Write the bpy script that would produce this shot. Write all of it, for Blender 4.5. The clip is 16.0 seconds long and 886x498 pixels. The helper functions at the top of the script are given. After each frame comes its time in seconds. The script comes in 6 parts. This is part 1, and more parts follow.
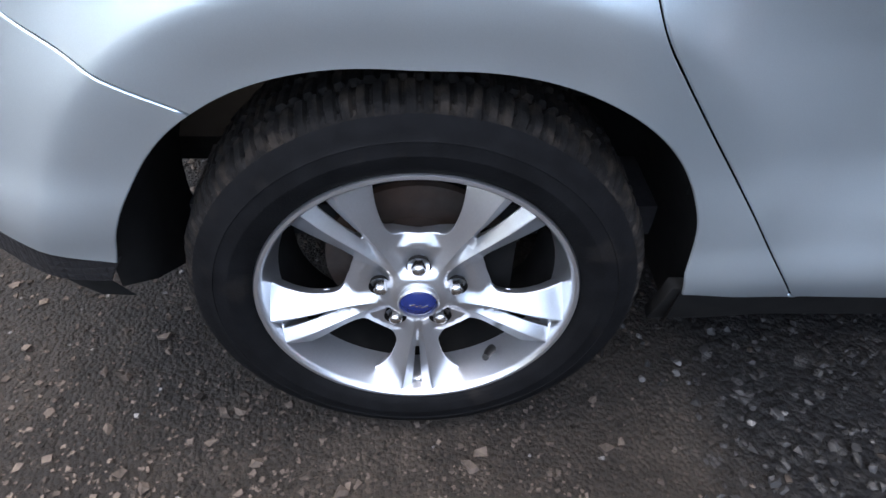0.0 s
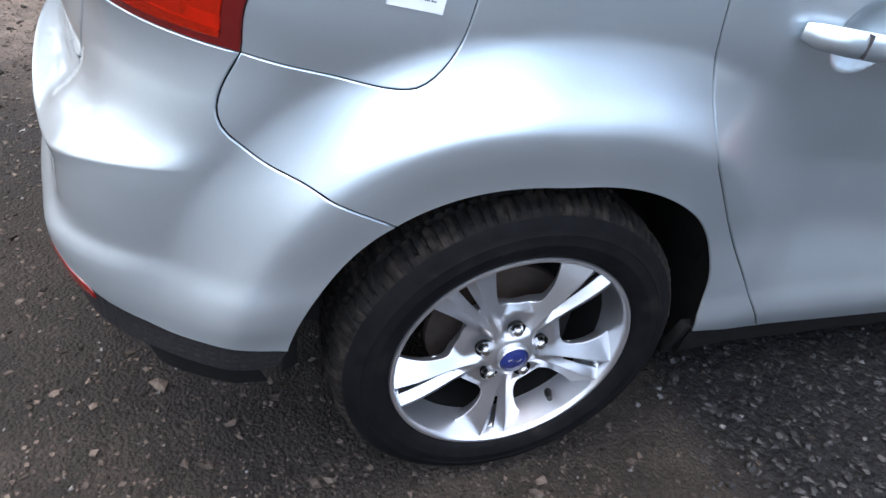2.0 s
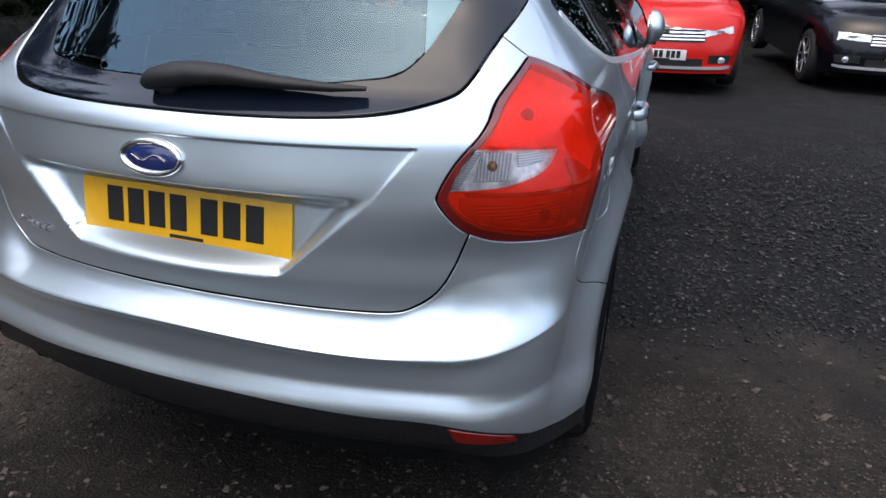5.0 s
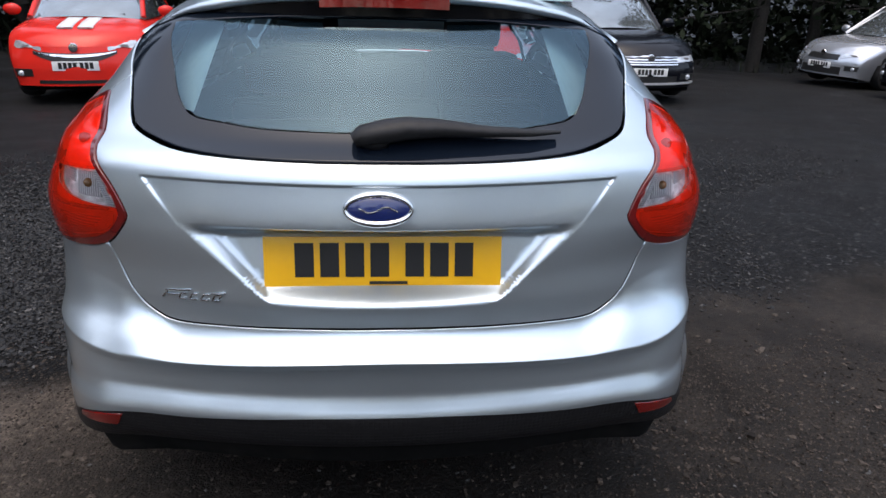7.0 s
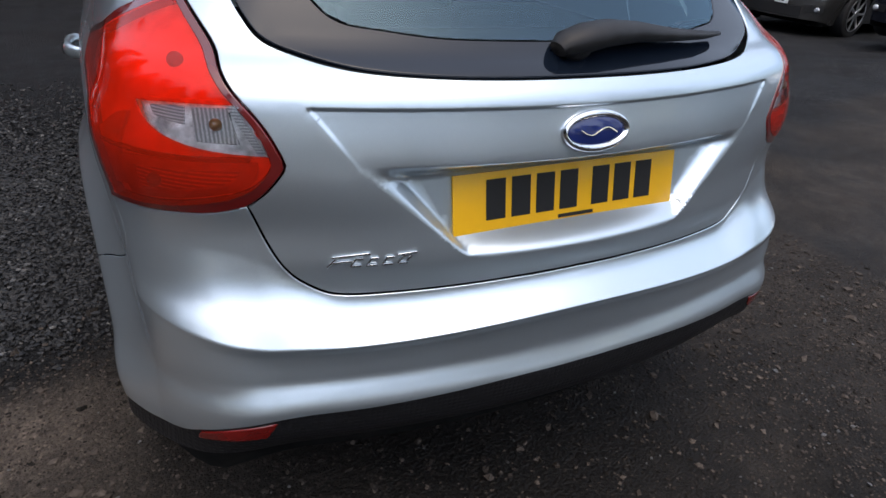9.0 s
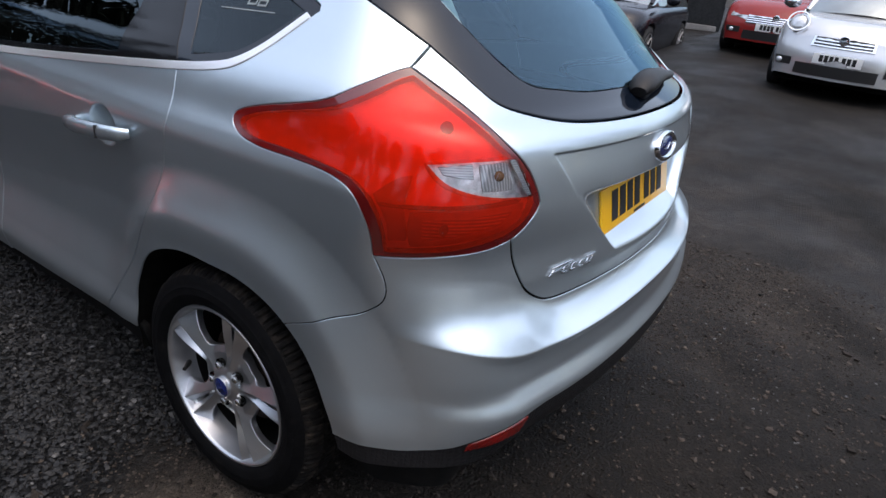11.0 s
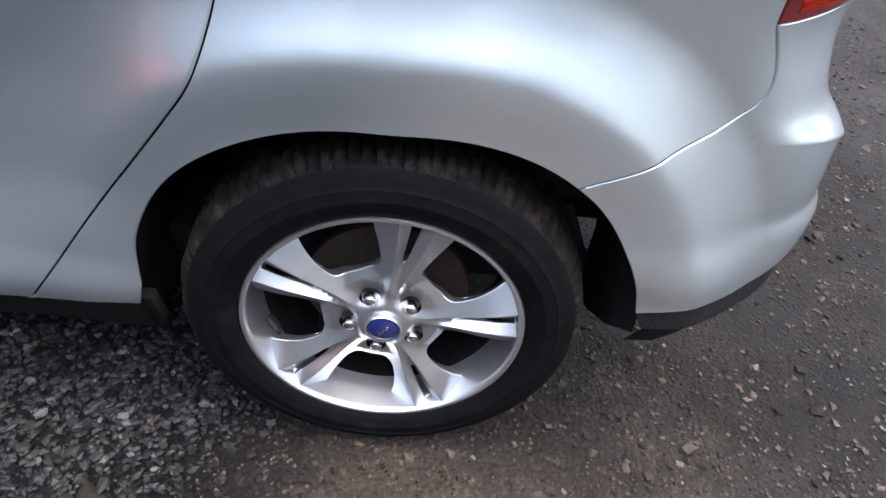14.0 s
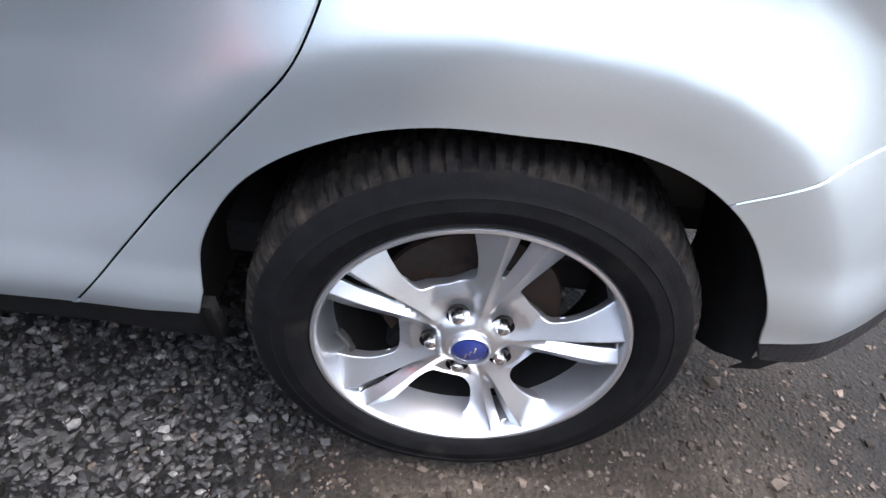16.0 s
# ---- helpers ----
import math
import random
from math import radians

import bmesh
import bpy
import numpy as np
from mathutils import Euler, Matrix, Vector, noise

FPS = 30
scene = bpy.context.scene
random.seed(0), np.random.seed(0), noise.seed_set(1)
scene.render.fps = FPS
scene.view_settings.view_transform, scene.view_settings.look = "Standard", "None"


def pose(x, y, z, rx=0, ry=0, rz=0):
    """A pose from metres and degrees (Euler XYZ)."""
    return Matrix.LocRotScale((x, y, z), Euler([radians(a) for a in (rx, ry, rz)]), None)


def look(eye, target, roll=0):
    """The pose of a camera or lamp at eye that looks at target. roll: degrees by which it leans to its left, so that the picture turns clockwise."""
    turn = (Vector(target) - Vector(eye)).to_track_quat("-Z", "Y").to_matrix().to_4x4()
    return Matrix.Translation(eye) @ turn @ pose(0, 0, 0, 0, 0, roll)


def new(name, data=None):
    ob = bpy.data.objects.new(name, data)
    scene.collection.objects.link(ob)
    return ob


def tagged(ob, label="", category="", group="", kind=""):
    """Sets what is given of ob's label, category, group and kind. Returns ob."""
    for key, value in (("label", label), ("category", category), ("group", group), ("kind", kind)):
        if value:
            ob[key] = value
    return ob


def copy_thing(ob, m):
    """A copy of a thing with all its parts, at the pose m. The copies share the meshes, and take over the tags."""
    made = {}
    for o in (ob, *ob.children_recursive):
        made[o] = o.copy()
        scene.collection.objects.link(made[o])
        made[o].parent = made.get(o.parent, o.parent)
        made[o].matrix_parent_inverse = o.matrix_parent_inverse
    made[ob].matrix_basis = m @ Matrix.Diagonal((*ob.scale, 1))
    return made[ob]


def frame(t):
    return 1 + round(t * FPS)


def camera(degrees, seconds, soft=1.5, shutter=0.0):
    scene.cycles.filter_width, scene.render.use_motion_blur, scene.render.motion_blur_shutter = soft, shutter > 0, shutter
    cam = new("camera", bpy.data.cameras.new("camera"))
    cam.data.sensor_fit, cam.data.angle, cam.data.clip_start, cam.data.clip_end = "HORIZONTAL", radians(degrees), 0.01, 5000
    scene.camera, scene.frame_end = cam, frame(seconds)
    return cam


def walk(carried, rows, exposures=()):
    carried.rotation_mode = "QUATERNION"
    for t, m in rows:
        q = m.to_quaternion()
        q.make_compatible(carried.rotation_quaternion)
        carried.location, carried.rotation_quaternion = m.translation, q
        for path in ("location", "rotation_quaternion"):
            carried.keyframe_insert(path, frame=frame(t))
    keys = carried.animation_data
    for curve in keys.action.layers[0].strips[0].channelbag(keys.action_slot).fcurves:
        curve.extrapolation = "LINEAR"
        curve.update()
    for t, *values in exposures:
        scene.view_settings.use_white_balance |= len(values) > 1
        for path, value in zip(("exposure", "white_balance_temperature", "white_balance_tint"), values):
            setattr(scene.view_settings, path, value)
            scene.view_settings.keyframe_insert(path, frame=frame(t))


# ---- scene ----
cam = camera(71.11, 16.0)
PATH = [
    (0, pose(1.4159, 0.7896, 0.9546, 46.87, -2.15, 87.86)),
    (0.5, pose(1.3024, 0.7895, 0.8929, 42.45, -2.12, 87.41)),
    (1, pose(1.2823, 0.7479, 0.8823, 41.29, -5.42, 86.68)),
    (1.5, pose(1.4061, 0.6006, 0.9631, 47.22, -8.17, 80.41)),
    (2, pose(1.5108, 0.3725, 1.0754, 54.21, -7.64, 73.77)),
    (2.5, pose(1.4514, 0.1505, 1.1185, 57.16, -6.82, 66.40)),
    (3, pose(1.3932, -0.0329, 1.1795, 57.81, -7.38, 57.77)),
    (3.2, pose(1.3848, -0.1254, 1.1871, 59.94, -6.58, 52.93)),
    (5.3, pose(0.7842, -0.9061, 1.3988, 64.58, -0.60, 15.20)),
    (5.5, pose(0.7137, -0.9572, 1.4277, 65.56, -0.72, 13.15)),
    (6, pose(0.4919, -1.0002, 1.4276, 69.02, 0.14, 7.36)),
    (6.5, pose(0.2638, -1.0322, 1.4366, 68.52, -2.49, 3.76)),
    (7, pose(0.0318, -1.1045, 1.4091, 66.44, -1.47, -3.78)),
    (7.5, pose(-0.1219, -1.0146, 1.3408, 63.25, -4.36, -8.66)),
    (8, pose(-0.2647, -0.8122, 1.3006, 60.32, -4.13, -12.57)),
    (8.5, pose(-0.4710, -0.7645, 1.2802, 60.98, -3.82, -18.63)),
    (9, pose(-0.7400, -0.7276, 1.3212, 59.85, -4.53, -25.69)),
    (9.5, pose(-0.9317, -0.5277, 1.2874, 58.99, -3.58, -31.75)),
    (10, pose(-1.1216, -0.4278, 1.2770, 58.50, -5.86, -38.29)),
    (10.2, pose(-1.2334, -0.4201, 1.2927, 60.29, -5.47, -42.67)),
    (12.3, pose(-1.8703, 0.1934, 1.3536, 68.04, -4.21, -65.47)),
    (12.5, pose(-1.8072, 0.2863, 1.3116, 66.43, -3.04, -67.85)),
    (13, pose(-1.6665, 0.4885, 1.2187, 57.38, -4.04, -72.94)),
    (13.5, pose(-1.6138, 0.6884, 1.1500, 53.26, -5.30, -84.37)),
    (14, pose(-1.4991, 0.7752, 1.0448, 49.50, -5.81, -89.48)),
    (14.5, pose(-1.3492, 0.7909, 0.9457, 45.67, -3.83, -88.27)),
    (15, pose(-1.2765, 0.8116, 0.9021, 40.54, -3.94, -87.79)),
    (15.5, pose(-1.2759, 0.8266, 0.9058, 40.41, -4.71, -88.63)),
    (16, pose(-1.3948, 0.9077, 0.9814, 48.24, -7.39, -88.24)),
]

walk(cam, PATH, [(0, 2.60), (.4, 3.02), (1.0, 3.42), (1.5, 3.30), (2.0, 2.50), (2.5, 2.15), (3.0, 1.85), (3.2, 1.70), (5.3, 1.00), (7, 0.92), (8.5, 0.82), (10.2, 0.95), (12.3, 0.80), (12.7, 0.92), (13.1, 1.48), (13.5, 2.20), (14, 2.48), (14.5, 2.46), (15.0, 3.12), (15.3, 3.28), (15.6, 3.30), (16, 3.14)])

# ---- sky and sun ----
world = bpy.data.worlds.new("overcast_sky")
scene.world = world
world.use_nodes = True
wn, wl = world.node_tree.nodes, world.node_tree.links
sky = wn.new("ShaderNodeTexSky")
sky.sky_type = "NISHITA"
sky.sun_disc = False
sky.sun_elevation, sky.sun_rotation = radians(75), radians(200)
sky.air_density, sky.dust_density, sky.ozone_density = 1.0, 4.0, 1.0
pale = wn.new("ShaderNodeHueSaturation")
pale.inputs["Saturation"].default_value = 1.1
wl.new(sky.outputs[0], pale.inputs["Color"])
wl.new(pale.outputs[0], wn["Background"].inputs[0])
wn["Background"].inputs[1].default_value = 0.15
sun_data = bpy.data.lights.new("sun", "SUN")
sun_data.energy, sun_data.angle, sun_data.color = 1.0, radians(165), (1, .995, .98)
sun = new("sun", sun_data)
sun.matrix_world = look((-2, -4, 16), (0, 0, 0))

# ---- materials ----
def material(name, color, rough=.5, metal=0., coat=0., coat_rough=.04, spec=.5, grain=0., grain_size=200., stain=0., stain_size=6., bump=0., bump_size=150.,
             island=0., transmission=0., ior=1.45, dirt=None, dirt_size=3., dirt_amount=.5, rough_var=0.):
    """A procedural surface: base colour varied at two scales, wear in the gloss, fine relief."""
    m = bpy.data.materials.new(name)
    m.use_nodes = True
    n, l = m.node_tree.nodes, m.node_tree.links
    b = n["Principled BSDF"]
    b.inputs["Metallic"].default_value, b.inputs["Roughness"].default_value = metal, rough
    b.inputs["Coat Weight"].default_value, b.inputs["Coat Roughness"].default_value = coat, coat_rough
    b.inputs["Specular IOR Level"].default_value, b.inputs["Transmission Weight"].default_value, b.inputs["IOR"].default_value = spec, transmission, ior
    b.inputs["Base Color"].default_value = (*color, 1)
    at = n.new("ShaderNodeTexCoord").outputs["Object"]

    def noise_at(size, detail=4.):
        t = n.new("ShaderNodeTexNoise")
        t.inputs["Scale"].default_value, t.inputs["Detail"].default_value = size, detail
        l.new(at, t.inputs["Vector"])
        return t.outputs["Fac"]

    def ranged(value, lo, hi):
        r = n.new("ShaderNodeMapRange")
        r.inputs["From Min"].default_value, r.inputs["From Max"].default_value = .3, .7
        r.inputs["To Min"].default_value, r.inputs["To Max"].default_value = lo, hi
        l.new(value, r.inputs["Value"])
        return r.outputs[0]
    col = None
    if grain or stain or island:
        hsv = n.new("ShaderNodeHueSaturation")
        hsv.inputs["Color"].default_value = (*color, 1)
        mul = None
        for amount, size in ((grain, grain_size), (stain, stain_size)):
            if amount:
                v = ranged(noise_at(size), 1 - amount, 1 + amount)
                if mul is None:
                    mul = v
                else:
                    k = n.new("ShaderNodeMath")
                    k.operation = "MULTIPLY"
                    l.new(mul, k.inputs[0]), l.new(v, k.inputs[1])
                    mul = k.outputs[0]
        if island:
            r = n.new("ShaderNodeMapRange")
            r.inputs["To Min"].default_value, r.inputs["To Max"].default_value = 1 - island, 1 + island
            l.new(n.new("ShaderNodeNewGeometry").outputs["Random Per Island"], r.inputs["Value"])
            if mul is None:
                mul = r.outputs[0]
            else:
                k = n.new("ShaderNodeMath")
                k.operation = "MULTIPLY"
                l.new(mul, k.inputs[0]), l.new(r.outputs[0], k.inputs[1])
                mul = k.outputs[0]
        l.new(mul, hsv.inputs["Value"])
        col = hsv.outputs[0]
    if dirt:
        mix = n.new("ShaderNodeMix")
        mix.data_type = "RGBA"
        mix.inputs["A"].default_value, mix.inputs["B"].default_value = (*color, 1), (*dirt, 1)
        if col:
            l.new(col, mix.inputs["A"])
        l.new(ranged(noise_at(dirt_size, 7), -.4 + dirt_amount * .4, dirt_amount), mix.inputs["Factor"])
        col = mix.outputs["Result"]
    if col:
        l.new(col, b.inputs["Base Color"])
    if rough_var:
        l.new(ranged(noise_at(9, 6), rough - rough_var, rough + rough_var), b.inputs["Roughness"])
    if bump:
        k = n.new("ShaderNodeBump")
        k.inputs["Strength"].default_value, k.inputs["Distance"].default_value = bump, .004
        l.new(noise_at(bump_size, 5), k.inputs["Height"])
        l.new(k.outputs[0], b.inputs["Normal"])
    return m


SILVER = material("silver_paint", (.560, .640, .690), rough=.345, metal=.86, coat=1., coat_rough=.05, grain=.035, grain_size=900, stain=.02, stain_size=3, rough_var=.03)
SILVER_SEAM = material("seam_dark", (.02, .02, .022), rough=.7)
BLACK_PLASTIC = material("black_plastic", (.012, .012, .013), rough=.5, spec=.35, grain=.25, grain_size=60, bump=.15, bump_size=700)
GLOSS_BLACK = material("gloss_black", (.005, .005, .006), rough=.1, spec=.25, rough_var=.02)
FRIT = material("glass_border", (.005, .008, .014), rough=.06, spec=.5, stain=.1)
RUBBER = material("tyre_rubber", (.0046, .0048, .0054), rough=.7, spec=.08, grain=.3, grain_size=40, dirt=(.05, .041, .032), dirt_size=14, dirt_amount=.11, bump=.2, bump_size=300)
TREAD = material("dusty_tread", (.0075, .007, .0068), rough=.9, spec=.15, grain=.5, grain_size=60, dirt=(.072, .057, .044), dirt_size=38, dirt_amount=.30, bump=.4, bump_size=200)
ALLOY = material("alloy_silver", (.54, .555, .58), rough=.30, metal=.90, coat=.3, coat_rough=.12, grain=.03, grain_size=300, stain=.05, stain_size=14)
SATIN = material("satin_trim", (.80, .81, .83), rough=.30, metal=.7, stain=.04)
CHROME = material("chrome", (.78, .79, .81), rough=.08, metal=1.)
STEEL = material("bolt_steel", (.55, .55, .55), rough=.25, metal=1., grain=.1)
RUST = material("rusty_iron", (.030, .024, .021), rough=.8, metal=.3, grain=.3, grain_size=60, dirt=(.06, .03, .017), dirt_size=20, dirt_amount=.6)
LINER = material("arch_liner", (.006, .006, .006), rough=.95, spec=.15, grain=.3, grain_size=30, dirt=(.03, .025, .02), dirt_size=9, dirt_amount=.2)
DARK_LENS = material("dark_red_lens", (.11, .004, .004), rough=.12, coat=1., coat_rough=.02, stain=.2, stain_size=12)
DEEP_LENS = material("deep_red_lens", (.15, .005, .004), rough=.12, coat=1., coat_rough=.02, stain=.3, stain_size=16, bump=.1, bump_size=60)
LAMP_BOWL = material("lamp_bowl", (.90, .89, .88), rough=.42, metal=.2, stain=.22, stain_size=11, grain=.08, grain_size=60, bump=.5, bump_size=26)
LAMP_SHELF = material("lamp_shelf", (.42, .40, .40), rough=.35, metal=.3, stain=.25, stain_size=18, bump=.3, bump_size=40)
BULB_SHADE = material("bulb_shade", (.08, .07, .07), rough=.4, stain=.2, stain_size=30)
CLEAR_LENS = material("clear_lens", (.86, .87, .88), rough=.25, metal=.12, coat=1., coat_rough=.02, stain=.5, stain_size=24, grain=.25, grain_size=90, bump=.25, bump_size=60)
AMBER = material("amber_bulb", (.30, .15, .06), rough=.2, coat=1., stain=.2, stain_size=30)
YELLOW = material("yellow_plate", (.80, .43, .012), rough=.35, stain=.05, stain_size=10, coat=.3)
WHITE_PLATE = material("white_plate", (.75, .75, .73), rough=.35, stain=.06, stain_size=10)
INK = material("black_ink", (.015, .015, .015), rough=.4)
BADGE_BLUE = material("badge_blue", (.01, .02, .11), rough=.12, coat=1., stain=.1)
STICKER = material("white_sticker", (.74, .77, .80), rough=.5, stain=.05, stain_size=20)
GREY_STICKER = material("pale_print", (.22, .25, .26), rough=.5, stain=.1, stain_size=30)
GREY_INK = material("grey_ink", (.10, .11, .13), rough=.5)
CABIN = material("cabin_cloth", (.012, .012, .014), rough=.9, grain=.3, grain_size=80)
CABIN_PALE = material("cabin_trim_pale", (.60, .74, .76), rough=.8, grain=.06, grain_size=50)


def glass_material(name, tint, rough=0., mixing=.5, face=(.80, .93, 1), body=None, share=.4):
    """Window glass: a clear tinted pane with a mirror-like face."""
    m = bpy.data.materials.new(name)
    m.use_nodes = True
    n, l = m.node_tree.nodes, m.node_tree.links
    n.remove(n["Principled BSDF"])
    clear, gloss, mix = n.new("ShaderNodeBsdfTransparent"), n.new("ShaderNodeBsdfGlossy"), n.new("ShaderNodeMixShader")
    clear.inputs[0].default_value = (*tint, 1)
    gloss.inputs["Roughness"].default_value = rough
    gloss.inputs["Color"].default_value = (*face, 1)
    fres = n.new("ShaderNodeFresnel")
    fres.inputs["IOR"].default_value = mixing
    l.new(fres.outputs[0], mix.inputs[0])
    if body:
        solid, blend = n.new("ShaderNodeBsdfDiffuse"), n.new("ShaderNodeMixShader")
        solid.inputs[0].default_value, blend.inputs[0].default_value = (*body, 1), share
        l.new(clear.outputs[0], blend.inputs[1]), l.new(solid.outputs[0], blend.inputs[2])
        clear = blend
    l.new(clear.outputs[0], mix.inputs[1]), l.new(gloss.outputs[0], mix.inputs[2])
    l.new(mix.outputs[0], n["Material Output"].inputs[0])
    return m


VALANCE = material("valance_mesh", (.010, .010, .011), rough=.45, spec=.35, grain=.3, grain_size=90)
def honeycomb(m):
    """Small lozenges pressed into the plastic."""
    n, l = m.node_tree.nodes, m.node_tree.links
    v, k = n.new("ShaderNodeTexVoronoi"), n.new("ShaderNodeBump")
    v.feature = "DISTANCE_TO_EDGE"
    v.inputs["Scale"].default_value, v.inputs["Randomness"].default_value = 95., .12
    l.new(n.new("ShaderNodeTexCoord").outputs["Object"], v.inputs["Vector"])
    k.inputs["Strength"].default_value, k.inputs["Distance"].default_value = .5, .004
    l.new(v.outputs["Distance"], k.inputs["Height"])
    l.new(k.outputs[0], n["Principled BSDF"].inputs["Normal"])


honeycomb(VALANCE)
RED_GLASS = glass_material("red_lens_glass", (.93, .078, .024), .015, 1.34, (1, 1, 1), (.86, .036, .010), .26)
CLEAR_GLASS = glass_material("clear_lens_glass", (.93, .94, .95), .01, 1.5, (1, 1, 1))
REAR_GLASS = glass_material("rear_glass", (.40, .52, .57), .0, 1.85, (.50, .74, .90))
SCREEN_GLASS = glass_material("windscreen_glass", (.36, .41, .40), .0, 1.45)
SIDE_GLASS = glass_material("side_glass", (.10, .12, .12), .0, 1.42)


def lot_ground():
    """Packed brown dirt that turns to dark wet gravel towards the car's front and the far lot."""
    m = bpy.data.materials.new("lot_ground")
    m.use_nodes = True
    n, l = m.node_tree.nodes, m.node_tree.links
    b = n["Principled BSDF"]
    b.inputs["Specular IOR Level"].default_value = .2
    at = n.new("ShaderNodeNewGeometry").outputs["Position"]

    def noise_at(size, detail=6., rough=.6):
        t = n.new("ShaderNodeTexNoise")
        t.inputs["Scale"].default_value, t.inputs["Detail"].default_value, t.inputs["Roughness"].default_value = size, detail, rough
        l.new(at, t.inputs["Vector"])
        return t.outputs["Fac"]

    def ramp(value, stops):
        r = n.new("ShaderNodeValToRGB")
        while len(r.color_ramp.elements) < len(stops):
            r.color_ramp.elements.new(.5)
        for e, (p, c) in zip(r.color_ramp.elements, stops):
            e.position, e.color = p, (*c, 1)
        l.new(value, r.inputs[0])
        return r.outputs[0]

    def mix(fac, a, c, kind="MIX"):
        k = n.new("ShaderNodeMix")
        k.data_type, k.blend_type = "RGBA", kind
        for sock, v in (("Factor", fac), ("A", a), ("B", c)):
            if isinstance(v, (float, tuple)):
                k.inputs[sock].default_value = v if isinstance(v, float) else (*v, 1)
            else:
                l.new(v, k.inputs[sock])
        return k.outputs["Result"]

    def math_(op, a, c):
        k = n.new("ShaderNodeMath")
        k.operation = op
        for i, v in enumerate((a, c)):
            if isinstance(v, (int, float)):
                k.inputs[i].default_value = v
            else:
                l.new(v, k.inputs[i])
        return k.outputs[0]
    dirt = ramp(noise_at(2.2), [(.30, (.032, .027, .023)), (.52, (.072, .061, .051)), (.72, (.120, .101, .084))])
    dirt = mix(.55, dirt, ramp(noise_at(90, 8, .75), [(.32, (.25, .24, .23)), (.5, (.62, .60, .58)), (.70, (1, 1, 1))]), "MULTIPLY")
    dirt = mix(.75, dirt, ramp(noise_at(13, 7, .7), [(.30, (.30, .29, .28)), (.48, (.72, .71, .70)), (.62, (1.05, 1.04, 1.02)), (.75, (1.7, 1.66, 1.6))]), "MULTIPLY")
    crumb, tone = n.new("ShaderNodeTexVoronoi"), n.new("ShaderNodeSeparateColor")
    crumb.inputs["Scale"].default_value = 120.
    l.new(at, crumb.inputs["Vector"]), l.new(crumb.outputs["Color"], tone.inputs[0])
    dirt = mix(.40, dirt, ramp(tone.outputs[0], [(0, (.35, .34, .33)), (.6, (.85, .83, .80)), (.9, (1.3, 1.25, 1.2)), (1, (2.6, 2.5, 2.4))]), "MULTIPLY")
    cell = n.new("ShaderNodeTexVoronoi")
    cell.inputs["Scale"].default_value = 62.
    l.new(at, cell.inputs["Vector"])
    grit = n.new("ShaderNodeSeparateColor")
    l.new(cell.outputs["Color"], grit.inputs[0])
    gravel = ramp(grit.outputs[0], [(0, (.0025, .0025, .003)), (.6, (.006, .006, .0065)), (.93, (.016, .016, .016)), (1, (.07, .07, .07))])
    xyz = n.new("ShaderNodeSeparateXYZ")
    l.new(at, xyz.inputs[0])
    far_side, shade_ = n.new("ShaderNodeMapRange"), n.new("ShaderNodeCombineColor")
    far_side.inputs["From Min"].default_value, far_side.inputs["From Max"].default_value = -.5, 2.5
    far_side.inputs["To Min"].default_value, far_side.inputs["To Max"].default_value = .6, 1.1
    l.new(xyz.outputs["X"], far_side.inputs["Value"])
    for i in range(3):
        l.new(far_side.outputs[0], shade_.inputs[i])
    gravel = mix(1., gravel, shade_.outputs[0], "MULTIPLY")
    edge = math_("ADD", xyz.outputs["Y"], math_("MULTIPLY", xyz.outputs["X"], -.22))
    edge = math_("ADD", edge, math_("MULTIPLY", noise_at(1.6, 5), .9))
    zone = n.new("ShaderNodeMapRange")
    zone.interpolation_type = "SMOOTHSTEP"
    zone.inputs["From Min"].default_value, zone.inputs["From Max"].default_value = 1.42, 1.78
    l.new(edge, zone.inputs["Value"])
    # Shade behind the car's tail and farther out, painted into the dirt colour.
    light_reach = math_("ADD", math_("MULTIPLY", math_("ABSOLUTE", xyz.outputs["X"], 0), .60), math_("MULTIPLY", noise_at(1.1, 6, .65), 1.1))
    light_reach = math_("ADD", light_reach, math_("MULTIPLY", xyz.outputs["Y"], .5))
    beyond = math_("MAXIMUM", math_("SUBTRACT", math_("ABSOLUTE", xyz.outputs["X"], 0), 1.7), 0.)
    light_reach = math_("SUBTRACT", light_reach, math_("MULTIPLY", beyond, .95))
    shade_gain = n.new("ShaderNodeMapRange")
    shade_gain.interpolation_type = "SMOOTHSTEP"
    shade_gain.inputs["From Min"].default_value, shade_gain.inputs["From Max"].default_value = .75, 1.55
    shade_gain.inputs["To Min"].default_value, shade_gain.inputs["To Max"].default_value = .44, .97
    l.new(light_reach, shade_gain.inputs["Value"])
    rear_shade = n.new("ShaderNodeCombineColor")
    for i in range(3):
        l.new(shade_gain.outputs[0], rear_shade.inputs[i])
    dirt = mix(1., dirt, rear_shade.outputs[0], "MULTIPLY")
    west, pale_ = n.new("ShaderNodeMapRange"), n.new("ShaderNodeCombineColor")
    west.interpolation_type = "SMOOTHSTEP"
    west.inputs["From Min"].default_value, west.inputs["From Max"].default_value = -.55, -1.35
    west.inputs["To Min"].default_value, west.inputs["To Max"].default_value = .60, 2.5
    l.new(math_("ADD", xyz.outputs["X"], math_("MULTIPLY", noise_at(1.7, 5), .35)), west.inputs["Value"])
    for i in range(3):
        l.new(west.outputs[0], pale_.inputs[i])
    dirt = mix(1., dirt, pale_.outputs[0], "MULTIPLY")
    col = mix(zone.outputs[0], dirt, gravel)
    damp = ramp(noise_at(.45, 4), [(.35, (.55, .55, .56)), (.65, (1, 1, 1))])
